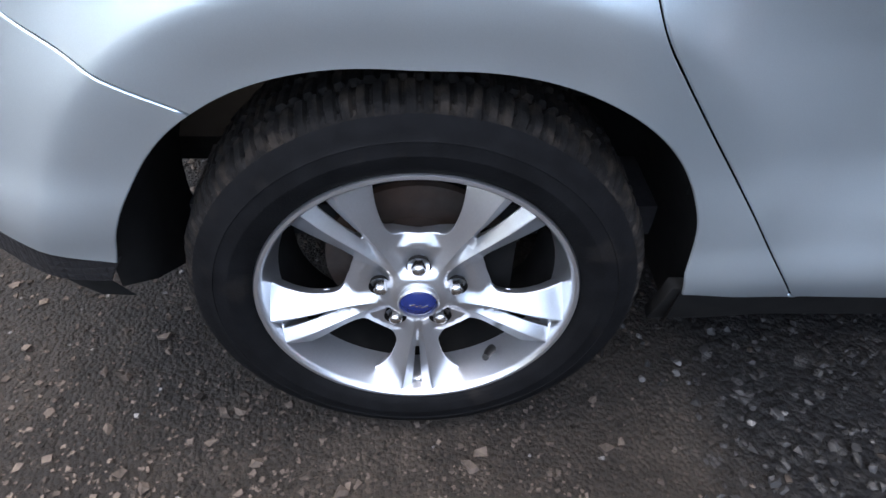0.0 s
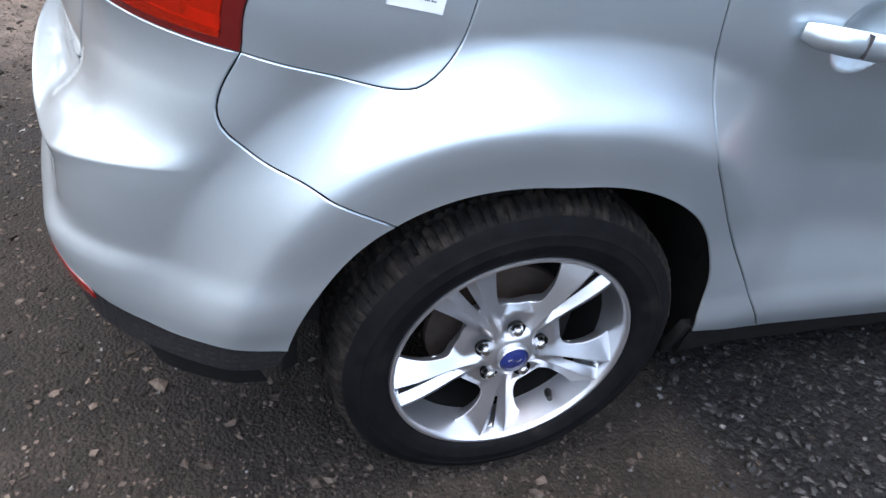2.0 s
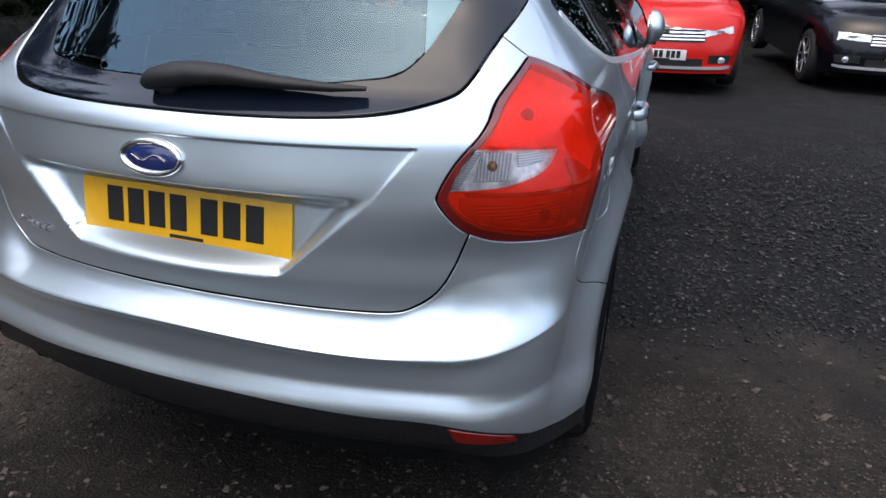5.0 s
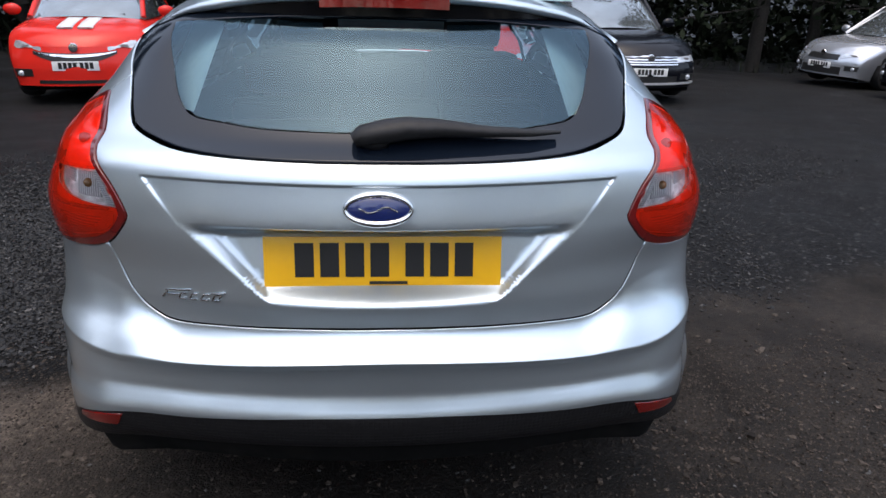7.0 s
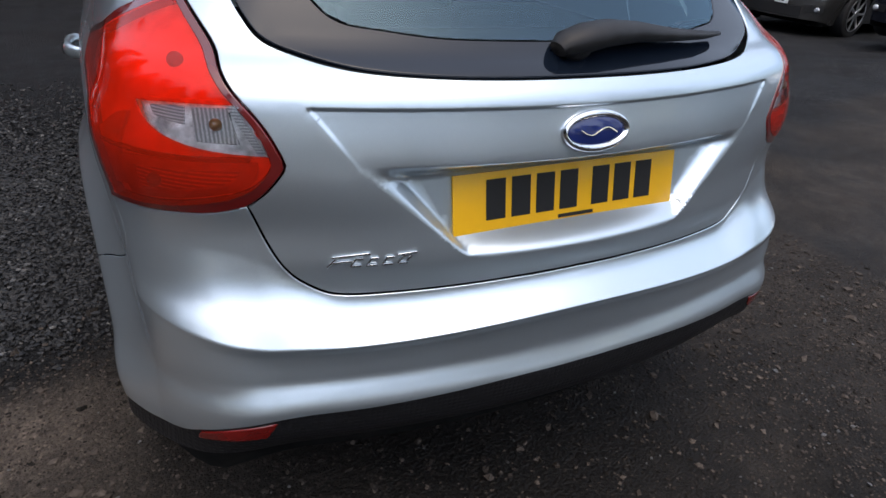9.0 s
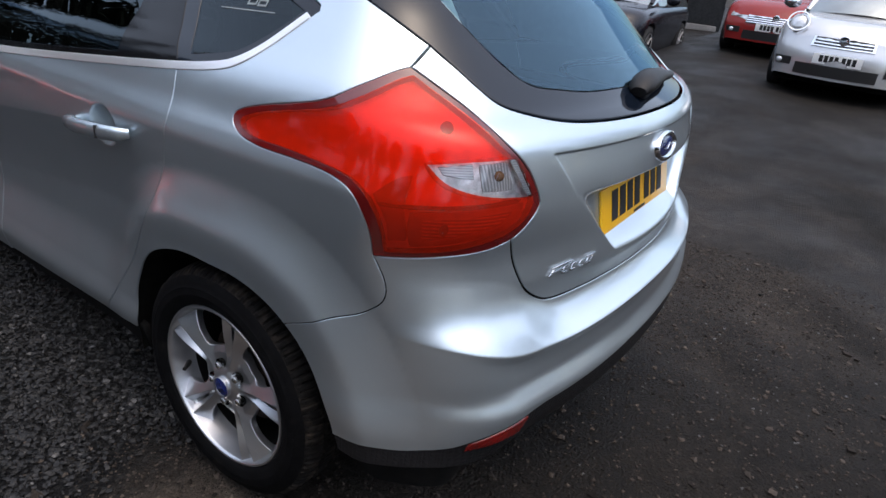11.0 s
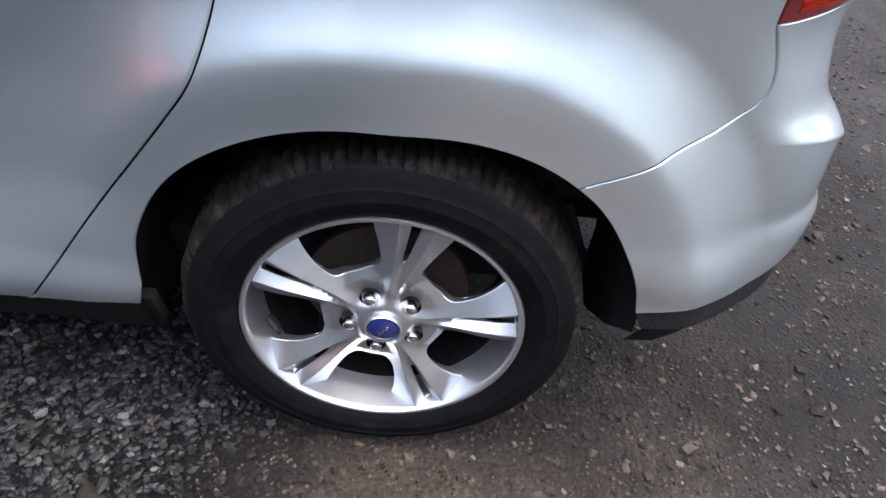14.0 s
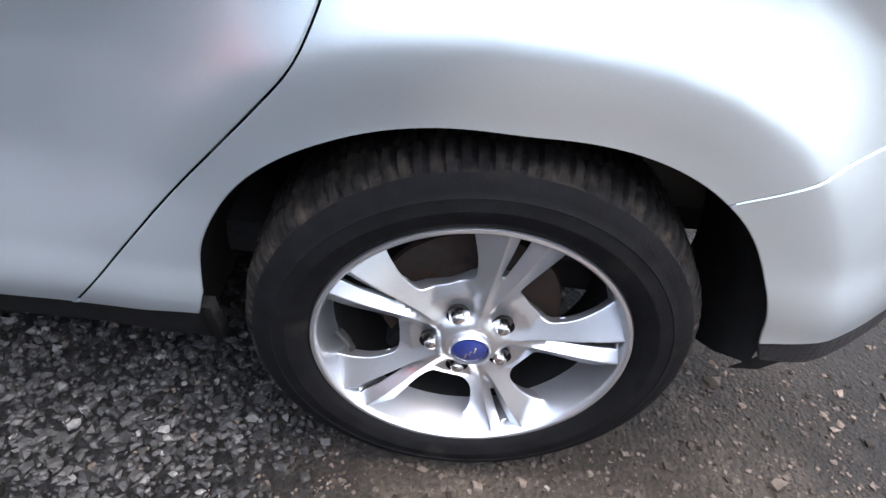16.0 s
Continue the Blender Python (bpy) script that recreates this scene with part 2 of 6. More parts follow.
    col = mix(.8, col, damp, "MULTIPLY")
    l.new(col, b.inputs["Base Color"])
    wet = n.new("ShaderNodeMapRange")
    wet.inputs["From Min"].default_value, wet.inputs["From Max"].default_value = .35, .65
    wet.inputs["To Min"].default_value, wet.inputs["To Max"].default_value = .5, .85
    l.new(noise_at(.9), wet.inputs["Value"])
    l.new(wet.outputs[0], b.inputs["Roughness"])
    k = n.new("ShaderNodeBump")
    k.inputs["Strength"].default_value, k.inputs["Distance"].default_value = .9, .012
    h = math_("ADD", math_("MULTIPLY", math_("ADD", noise_at(70, 8, .7), math_("MULTIPLY", crumb.outputs["Distance"], -.6)), 1.), math_("MULTIPLY", math_("MULTIPLY", cell.outputs["Distance"], zone.outputs[0]), -1.1))
    l.new(h, k.inputs["Height"])
    l.new(k.outputs[0], b.inputs["Normal"])
    return m


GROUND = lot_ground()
STONE = material("gravel_stone", (.0085, .0085, .0088), rough=.62, island=.9, grain=.3, grain_size=70)
STONE_BROWN = material("brown_grit", (.044, .036, .030), rough=.85, spec=.2, island=.85, grain=.3, grain_size=70)
STONE_PALE = material("pale_stone", (.064, .063, .062), rough=.6, island=.5, grain=.25, grain_size=70)


def ribbed_lens(way="X", size=55):
    """Clear lens over a silvered, ribbed reflector."""
    m = material("ribbed_lens", (.6, .6, .6), rough=.2, metal=.2, coat=1., coat_rough=.02)
    n, l = m.node_tree.nodes, m.node_tree.links
    b = n["Principled BSDF"]
    # Bright and shaded sides of the ribs, put in as colour bands.
    w = n.new("ShaderNodeTexWave")
    w.wave_type, w.bands_direction = "BANDS", way
    w.inputs["Scale"].default_value, w.inputs["Distortion"].default_value, w.inputs["Detail"].default_value, w.inputs["Detail Scale"].default_value = size, .8, 3, 2.5
    l.new(n.new("ShaderNodeTexCoord").outputs["Object"], w.inputs["Vector"])
    r = n.new("ShaderNodeValToRGB")
    r.color_ramp.elements[0].position, r.color_ramp.elements[0].color = .1, (.34, .34, .35, 1)
    r.color_ramp.elements[1].position, r.color_ramp.elements[1].color = .7, (.90, .90, .91, 1)
    patch, add = n.new("ShaderNodeTexNoise"), n.new("ShaderNodeMath")
    patch.inputs["Scale"].default_value = 22.
    add.operation = "MULTIPLY"
    l.new(w.outputs["Fac"], add.inputs[0]), l.new(patch.outputs["Fac"], add.inputs[1])
    l.new(add.outputs[0], r.inputs[0])
    l.new(r.outputs[0], b.inputs["Base Color"])
    return m


RIBBED, RIBBED_FLAT, LAMP_RIBS = ribbed_lens(), ribbed_lens("Z", 70), ribbed_lens("Z", 45)

# ---------- hull of the hatchback ----------
def curve(keys):
    """A smooth curve through a few stations (monotone cubic)."""
    xs = np.array([k[0] for k in keys], float)
    ys = np.array([k[1] for k in keys], float)
    h = np.diff(xs)
    d = np.diff(ys) / h
    m = np.zeros(len(xs))
    m[0], m[-1] = d[0], d[-1]
    for i in range(1, len(xs) - 1):
        if d[i - 1] * d[i] > 0:
            w1, w2 = 2 * h[i] + h[i - 1], h[i] + 2 * h[i - 1]
            m[i] = (w1 + w2) / (w1 / d[i - 1] + w2 / d[i])

    def at(q):
        q = np.clip(q, xs[0], xs[-1])
        i = np.clip(np.searchsorted(xs, q, side="right") - 1, 0, len(h) - 1)
        t = (q - xs[i]) / h[i]
        return ((1 + 2 * t) * (1 - t) ** 2 * ys[i] + t * (1 - t) ** 2 * h[i] * m[i]
                + t * t * (3 - 2 * t) * ys[i + 1] + t * t * (t - 1) * h[i] * m[i + 1])
    return at

def smooth(a, b, q):
    t = np.clip((q - a) / (b - a), 0, 1)
    return t * t * (3 - 2 * t)

REAR = curve([(.65, .076), (.70, .077), (.76, .070), (.84, .076), (.92, .088), (.99, .098), (1.03, .108), (1.06, .135), (1.085, .185), (1.12, .232), (1.20, .33), (1.34, .50), (1.44, .72)])
BUMP = curve([(.30, .12), (.38, .05), (.44, .018), (.490, .0110), (.503, .0105), (.514, .0130), (.530, .0205), (.544, .0270), (.562, .0315), (.600, .0310), (.626, .0280), (.643, .0205), (.650, .018)])
BOW = curve([(.30, .22), (.50, .210), (.56, .222), (.61, .243), (.66, .267), (.70, .305), (.80, .342), (.92, .275), (1.03, .285), (1.12, .30), (1.3, .28)])
SIDE = curve([(.20, .79), (.30, .828), (.355, .840), (.42, .828), (.55, .818), (.66, .820), (.78, .830), (.88, .840), (.93, .841), (.96, .832), (1.0, .813), (1.07, .786),
              (1.10, .768), (1.15, .722), (1.215, .668), (1.25, .64), (1.30, .605), (1.38, .56), (1.46, .51)])
ROUND = curve([(.30, .20), (.50, .165), (.66, .135), (.78, .135), (.85, .16), (1.0, .19), (1.10, .18), (1.16, .17), (1.25, .12), (1.40, .10)])
HUB_Y, HUB_Z, BASE = .801, .311, 2.648

def droop(ax, z):
    """How far the bumper's ridge drops towards the corners."""
    return (.022 * smooth(0, .50, ax) - .046 * smooth(.58, .84, ax)) * smooth(.525, .60, z) * (1 - smooth(.72, .84, z))

def rear_y(x, z):
    """Where the tail stands without its corners; the bumper steps out under the tailgate."""
    ax = np.abs(x)
    q = z + droop(ax, z)
    out = smooth(.45, .60, ax)
    fade = smooth(.52, .74, ax)
    top = .706 + .066 * out + .02 * fade
    turn_in = .004 * smooth(.60, .82, ax)
    under = BUMP(q) - .018
    under = under + (np.minimum(under, .003) - under) * smooth(.60, .78, ax)
    step = (.058 - turn_in) * np.clip((top - q) / (top - .650), 0, 1) ** (2.1 - .9 * out + .5 * fade)
    return np.where(q > .650, REAR(z) - step, .018 + turn_in + under * (1 - .30 * fade) - .010 * fade * (1 - smooth(.485, .545, q))) + BOW(z) * ax ** 2

def arch(y, z, hub):
    """Distance outside the wheel opening."""
    dy, dz = y - hub, z - HUB_Z
    r = np.hypot(dy, dz)
    a = np.abs(np.arctan2(dz, dy))
    edge = .362 + .022 * np.sqrt(np.sin(2 * a) ** 2 + .02) + .013 * smooth(2.5, 3.0, a) - .011 * (1 - smooth(.10, .42, a)) - .008 * np.sin(a) ** 6
    return r - edge

def side_x(y, z):
    taper = .025 * np.maximum(0, 1.4 - y) ** 2
    nose = .10 * np.maximum(0, (y - 2.9) / 1.4) ** 2.4
    up = smooth(.34, .50, z)
    d = arch(y, z, HUB_Y)
    flare = (.054 * np.clip(1 - .5 * (d - .088 + np.sqrt((d - .088) ** 2 + .00016)) / .115, 0, 1) ** 1.4 - .003 * (1 - smooth(0, .06, d))) * (.45 + .55 * up) * (1 - smooth(.82, .98, z)) * (1 - .62 * smooth(.98, 1.22, y))
    front = .05 * (1 - smooth(.045, .20, arch(y, z, HUB_Y + BASE)))
    lip = .010 * (1 - smooth(.43, .53, z)) * (1 - smooth(.36, .50, y))
    crease = .897 - .125 * np.maximum(y - 1.15, 0)
    hollow = smooth(1.02, 1.40, y) * (.085 * np.clip(crease - z, 0, .20) * smooth(.38, .56, z) + .10 * np.clip(z - crease, 0, .08))
    return SIDE(z) - taper - nose + flare + front + lip - hollow

ROOF = curve([(.40, 1.352), (.60, 1.374), (1.0, 1.402), (1.6, 1.416), (2.1, 1.405), (2.4, 1.365), (2.7, 1.225), (3.15, .995), (3.35, .935), (3.8, .88),
              (4.1, .80), (4.25, .68), (4.33, .50)])
NOSE = curve([(.2, .10), (.35, .02), (.5, 0.), (.65, .03), (.8, .12), (1., .3)])

def both(f, g, rho):
    """Rounded meeting of two skins."""
    a, b = np.maximum(rho - f, 0), np.maximum(rho - g, 0)
    return np.where((f < rho) & (g < rho), rho - (a ** 2.15 + b ** 2.15) ** (1 / 2.15), np.minimum(f, g))

def run_in(z):
    """Width of the slanted sides of the plate field."""
    return np.clip(.015 + (z - .775) * .36, .015, .06)

def dent(x, z):
    """Sunk flat field of the tailgate round the number plate, with the trim strip over it."""
    ax = np.abs(x)
    half = .262 + (z - .77) / .155 * .173
    floor = .1315 + (z - .784) * .228
    deep = np.maximum(0, floor - (REAR(z) + BOW(z) * ax ** 2))
    t = np.clip((half - ax) / run_in(z), 0, 1)
    field = deep * (.45 * t + .55 * t * t * (3 - 2 * t)) * (.4 * smooth(.760, .788, z) + .6 * np.clip((z - .760) / .028, 0, 1)) * (1 - smooth(.893, .930, z))
    half = .435 + (z - .925) / .093 * .071
    strip = (.001 + .0045 * smooth(.93, 1.01, z)) * smooth(-.004, .009, half - ax) * smooth(.914, .930, z) * (1 - smooth(1.0150, 1.0195, z))
    return field + strip

def bowl(y, z):
    """Finger dishes behind the door handles."""
    out = 0
    for cy, cz in ((1.225, .888), (2.24, .862)):
        out = out + .022 * np.maximum(0, 1 - ((y - cy) / .058) ** 2 - ((z - cz) / .052) ** 2)
    return out

def hull(x, y, z):
    """Below nought outside, above inside; nought on the skin."""
    f1 = y - rear_y(x, z) - dent(x, z)
    f2 = side_x(y, z) - bowl(y, z) - np.abs(x)
    slope = (ROOF(y + .01) - ROOF(y - .01)) / .02
    f3 = (ROOF(y) - .11 * x ** 2 - z) / np.sqrt(1 + slope ** 2)
    f4 = 4.34 - .34 * x ** 2 - NOSE(z) - y
    return both(both(both(f1, f2, ROUND(z)), f3, .09), f4, .15)

def meet(o, d, lo, hi, n=46):
    """Bisection along o + s d for the skin, from inside (lo) to outside (hi)."""
    lo, hi = np.broadcast_to(np.asarray(lo, float), o.shape[:1]).copy(), np.broadcast_to(np.asarray(hi, float), o.shape[:1]).copy()
    for _ in range(n):
        m = (lo + hi) / 2
        p = o + d * m[:, None]
        inside = hull(p[:, 0], p[:, 1], p[:, 2]) > 0
        lo, hi = np.where(inside, m, lo), np.where(inside, hi, m)
    return o + d * ((lo + hi) / 2)[:, None]

def wrap(uv):
    """Chart round the tail: degrees from straight back, height."""
    uv = np.asarray(uv, float)
    t = np.radians(uv[:, 0])
    o = np.stack([0 * t, 0 * t + 1.2, uv[:, 1]], 1)
    return meet(o, np.stack([np.sin(t), -np.cos(t), 0 * t], 1), 0, 1.6)

def flank(uv):
    """Chart of the right flank: y, height."""
    uv = np.asarray(uv, float)
    o = np.stack([0 * uv[:, 0], uv[:, 0], uv[:, 1]], 1)
    return meet(o, np.array([[1., 0, 0]]).repeat(len(uv), 0), 0, 1.2)

def tail(uv):
    """Chart of the tail: x, height."""
    uv = np.asarray(uv, float)
    o = np.stack([uv[:, 0], 0 * uv[:, 0] + 1.2, uv[:, 1]], 1)
    return meet(o, np.array([[0, -1., 0]]).repeat(len(uv), 0), 0, 1.6)

def lid(uv):
    """Chart of roof, screen and bonnet: x, y."""
    uv = np.asarray(uv, float)
    o = np.stack([uv[:, 0], uv[:, 1], 0 * uv[:, 0] + .55], 1)
    return meet(o, np.array([[0, 0, 1.]]).repeat(len(uv), 0), 0, 1.1)

def front(uv):
    """Chart round the nose: degrees from straight ahead, height."""
    uv = np.asarray(uv, float)
    t = np.radians(uv[:, 0])
    o = np.stack([0 * t, 0 * t + 3.2, uv[:, 1]], 1)
    return meet(o, np.stack([np.sin(t), np.cos(t), 0 * t], 1), 0, 1.5)

def skin_normal(p):
    h, g = .0015, np.zeros_like(p)
    for k in range(3):
        e = np.zeros(3)
        e[k] = h
        g[:, k] = hull(*(p + e).T) - hull(*(p - e).T)
    g = -g
    return g / np.maximum(np.linalg.norm(g, axis=1, keepdims=True), 1e-9)

# ---- mesh tools ----
from mathutils import geometry


def mesh_part(name, verts, faces, mat, parent=None, label="", normals=None, smooth_shade=True):
    """One mesh object, under its thing."""
    me = bpy.data.meshes.new(name)
    me.from_pydata([tuple(v) for v in verts], [], [tuple(f) for f in faces])
    me.validate()
    me.update()
    for p in me.polygons:
        p.use_smooth = smooth_shade
    if normals is not None and len(me.vertices) == len(normals):
        me.normals_split_custom_set_from_vertices([tuple(n) for n in normals])
    me.materials.append(mat)
    ob = new(name, me)
    ob.parent = parent
    if label:
        tagged(ob, label)
    return ob


def part(name, bm, mat, parent=None, label="", bevel=0., smooth_angle=35):
    """Links a bmesh as one mesh object under a thing or a part."""
    if bevel:
        edges = [e for e in bm.edges if len(e.link_faces) == 2 and e.calc_face_angle(0) > radians(30)]
        bmesh.ops.bevel(bm, geom=edges, offset=bevel, segments=2, affect="EDGES", profile=.6, clamp_overlap=True)
    bmesh.ops.recalc_face_normals(bm, faces=bm.faces)
    me = bpy.data.meshes.new(name)
    bm.to_mesh(me)
    bm.free()
    for p in me.polygons:
        p.use_smooth = True
    me.set_sharp_from_angle(angle=radians(smooth_angle))
    me.materials.append(mat)
    ob = new(name, me)
    ob.parent = parent
    if label:
        tagged(ob, label)
    return ob


def catmull(pts, n=10):
    pts = np.asarray(pts, float)
    if len(pts) < 3:
        return pts
    q = np.vstack([2 * pts[0] - pts[1], pts, 2 * pts[-1] - pts[-2]])
    out = []
    for i in range(1, len(q) - 2):
        for k in range(n):
            t = k / n
            out.append(.5 * (2 * q[i] + (q[i + 1] - q[i - 1]) * t + (2 * q[i - 1] - 5 * q[i] + 4 * q[i + 1] - q[i + 2]) * t * t
                             + (3 * q[i] - q[i - 1] - 3 * q[i + 1] + q[i + 2]) * t ** 3))
    out.append(pts[-1])
    return np.array(out)


def evenly(pts, step):
    d = np.r_[0, np.cumsum(np.linalg.norm(np.diff(pts, axis=0), axis=1))]
    n = max(1, int(round(d[-1] / step)))
    s = np.linspace(0, d[-1], n + 1)
    return np.stack([np.interp(s, d, pts[:, k]) for k in range(2)], 1)


def ring(runs, scale, step):
    """A closed outline from runs; each run is smooth, their meetings are corners."""
    out = []
    for r in runs:
        out.append(evenly(catmull(np.asarray(r, float) * scale), step)[:-1])
    return np.vstack(out)


def within(p, poly):
    x, y = p[:, 0][:, None], p[:, 1][:, None]
    a, b = poly, np.roll(poly, -1, 0)
    cross = ((a[:, 1] > y) != (b[:, 1] > y)) & (x < (b[:, 0] - a[:, 0]) * (y - a[:, 1]) / (b[:, 1] - a[:, 1] + 1e-12) + a[:, 0])
    return cross.sum(1) % 2 == 1


def shrink(poly, d):
    area = .5 * np.sum(poly[:, 0] * np.roll(poly[:, 1], -1) - np.roll(poly[:, 0], -1) * poly[:, 1])
    e = np.roll(poly, -1, 0) - poly
    n = np.stack([-e[:, 1], e[:, 0]], 1) * np.sign(area)
    n /= np.maximum(np.linalg.norm(n, axis=1, keepdims=True), 1e-9)
    m = n + np.roll(n, 1, 0)
    m /= np.maximum(np.linalg.norm(m, axis=1, keepdims=True), 1e-9)
    return poly + m * d


def sheet(name, parent, mat, chart, runs, step=.013, scale=(1., 1.), holes=(), gap=.0025, lip=.005, lift=0., side=1, label="", creases=(), normal=skin_normal):
    """A panel of the skin: an outline in a chart, meshed evenly, with rolled edges that turn inwards."""
    scale = np.array(scale)
    outer = shrink(ring(runs, scale, step), gap)
    inner = [shrink(ring(h, scale, step), -gap) for h in holes]
    loops = [outer] + inner
    lo, hi = outer.min(0), outer.max(0)
    gx, gy = np.meshgrid(np.arange(lo[0], hi[0], step), np.arange(lo[1], hi[1], step * .87))
    gx = gx + (np.arange(gx.shape[0]) % 2)[:, None] * step / 2
    g = np.stack([gx.ravel(), gy.ravel()], 1)
    extra = [evenly(np.asarray(c, float) * scale, step * .7) for c in creases]
    if extra:
        ex = np.vstack(extra)
        near = np.concatenate([((q[:, None] - ex[None]) ** 2).sum(2).min(1) for q in np.array_split(g, max(1, len(g) // 800))])
        g = np.vstack([g[near > (step * .45) ** 2], ex])
    keep = within(g, outer)
    for h in inner:
        keep &= ~within(g, h)
    g = g[keep]
    edge = np.vstack(loops)
    far = np.concatenate([((q[:, None] - edge[None]) ** 2).sum(2).min(1) for q in np.array_split(g, max(1, len(g) // 800))]) if len(g) else np.zeros(0)
    g = g[far > (step * .4) ** 2]
    pts, links, at = [], [], 0
    for lp in loops:
        pts += [Vector(p) for p in lp]
        links += [(at + i, at + (i + 1) % len(lp)) for i in range(len(lp))]
        at += len(lp)
    pts += [Vector(p) for p in g]
    v2, _, tris, *_ = geometry.delaunay_2d_cdt(pts, links, [], 0, 1e-6)
    v2 = np.array([tuple(v) for v in v2])
    tris = np.array([t for t in tris if len(t) == 3])
    mid = v2[tris].mean(1)
    ok = within(mid, outer)
    for h in inner:
        ok &= ~within(mid, h)
    tris = tris[ok]
    p = chart(v2 / scale)
    n = normal(p)
    p = p + n * lift
    fn = np.cross(p[tris[:, 1]] - p[tris[:, 0]], p[tris[:, 2]] - p[tris[:, 0]])
    flip = (fn * n[tris[:, 0]]).sum(1) < 0
    tris[flip] = tris[flip][:, ::-1]
    # rolled rim
    seen = {}
    for a, b, c in tris:
        for i, j, k in ((a, b, c), (b, c, a), (c, a, b)):
            seen[(i, j)] = k
    rim = [(i, j, k) for (i, j), k in seen.items() if (j, i) not in seen]
    out = np.zeros_like(p)
    for i, j, k in rim:
        e = p[j] - p[i]
        t = p[i] - p[k]
        t = t - e * (t @ e) / max(e @ e, 1e-12)
        t = t / max(np.linalg.norm(t), 1e-9)
        out[i] += t
        out[j] += t
    ids = sorted({i for i, j, k in rim} | {j for i, j, k in rim})
    if lip and ids:
        t = out[ids]
        t = t / np.maximum(np.linalg.norm(t, axis=1, keepdims=True), 1e-9)
        r1 = p[ids] - n[ids] * min(.0028, lip * .6) + t * min(.0019, lip * .4)
        r2 = p[ids] - n[ids] * lip + t * min(.0017, lip * .3)
        m1 = n[ids] * .45 + t
        m1 /= np.linalg.norm(m1, axis=1, keepdims=True)
        base, m = len(p), len(ids)
        loc = {v: q for q, v in enumerate(ids)}
        faces = [tuple(f) for f in tris]
        for i, j, k in rim:
            a, b = loc[i], loc[j]
            faces.append((j, i, base + a, base + b))
            faces.append((base + b, base + a, base + m + a, base + m + b))
        p = np.vstack([p, r1, r2])
        n = np.vstack([n, m1, t])
    else:
        faces = [tuple(f) for f in tris]
    if side < 0:
        p, n = p * (-1, 1, 1), n * (-1, 1, 1)
        faces = [f[::-1] for f in faces]
    return mesh_part(name, p, faces, mat, parent, label, n)


def mirrored(runs):
    """The right half of an outline, from bottom centre to top centre, closed by its mirror image."""
    back = [[(-u, v) for u, v in reversed(r)] for r in reversed(runs)]
    return list(runs) + back


def lathe(name, profile, mat, parent, segments=96, label="", wave=None, smooth_angle=40, push=None):
    """Turns (x, radius) stations about the x axis."""
    verts, faces, m = [], [], len(profile)
    for i in range(segments):
        a = 2 * math.pi * i / segments
        for k, (x, r) in enumerate(profile):
            rr = r - (wave(k, i) if wave else 0)
            verts.append((x - (push(k, i) if push else 0), rr * math.cos(a), rr * math.sin(a)))
    for i in range(segments):
        j = (i + 1) % segments
        for k in range(m - 1):
            faces.append((i * m + k, i * m + k + 1, j * m + k + 1, j * m + k))
    me = bpy.data.meshes.new(name)
    me.from_pydata(verts, [], faces)
    bm = bmesh.new()
    bm.from_mesh(me)
    return part(name, bm, mat, parent, label, smooth_angle=smooth_angle)


def bar(bm, a, b, w, h, up=(0, 0, 1)):
    """Adds a box-shaped bar from a to b to a bmesh."""
    a, b = Vector(a), Vector(b)
    d = b - a
    y = d.normalized()
    x = y.cross(Vector(up)).normalized()
    z = x.cross(y)
    m = Matrix((( x.x * w, y.x * d.length, z.x * h, 0), (x.y * w, y.y * d.length, z.y * h, 0), (x.z * w, y.z * d.length, z.z * h, 0), (0, 0, 0, 1)))
    m.translation = (a + b) / 2
    bmesh.ops.create_cube(bm, size=1, matrix=m)
    return bm


def tube(name, pts, radii, mat, parent, label="", sides=12, flat=1., up=(0, 0, 1), smooth_angle=60):
    """A tapered rounded bar along points; flat squeezes it along up."""
    pts = [Vector(p) for p in pts]
    verts, faces = [], []
    up = Vector(up)
    for i, (p, r) in enumerate(zip(pts, radii)):
        d = (pts[min(i + 1, len(pts) - 1)] - pts[max(i - 1, 0)]).normalized()
        s = d.cross(up).normalized()
        u = s.cross(d)
        for k in range(sides):
            a = 2 * math.pi * k / sides
            verts.append(p + s * r * math.cos(a) + u * r * flat * math.sin(a))
    for i in range(len(pts) - 1):
        for k in range(sides):
            j = (k + 1) % sides
            faces.append((i * sides + k, i * sides + j, (i + 1) * sides + j, (i + 1) * sides + k))
    faces.append(tuple(range(sides))[::-1])
    faces.append(tuple((len(pts) - 1) * sides + k for k in range(sides)))
    me = bpy.data.meshes.new(name)
    me.from_pydata(verts, [], faces)
    bm = bmesh.new()
    bm.from_mesh(me)
    return part(name, bm, mat, parent, label, smooth_angle=smooth_angle)


def block(x0, x1, y0, y1, z0, z1):
    bm = bmesh.new()
    bmesh.ops.create_cube(bm, size=1, matrix=Matrix.Translation(((x0 + x1) / 2, (y0 + y1) / 2, (z0 + z1) / 2)) @ Matrix.Diagonal((x1 - x0, y1 - y0, z1 - z0, 1)))
    return bm


def empty(name, label, category, m=None, group=""):
    ob = new(name)
    if m is not None:
        ob.matrix_world = m
    return tagged(ob, label, category, group)

# ---- the silver hatchback ----
car = empty("hatchback_car", "silver five-door hatchback parked on a dirt and gravel lot", "car")
WRAP, UNIT = (.0185, 1.), (1., 1.)

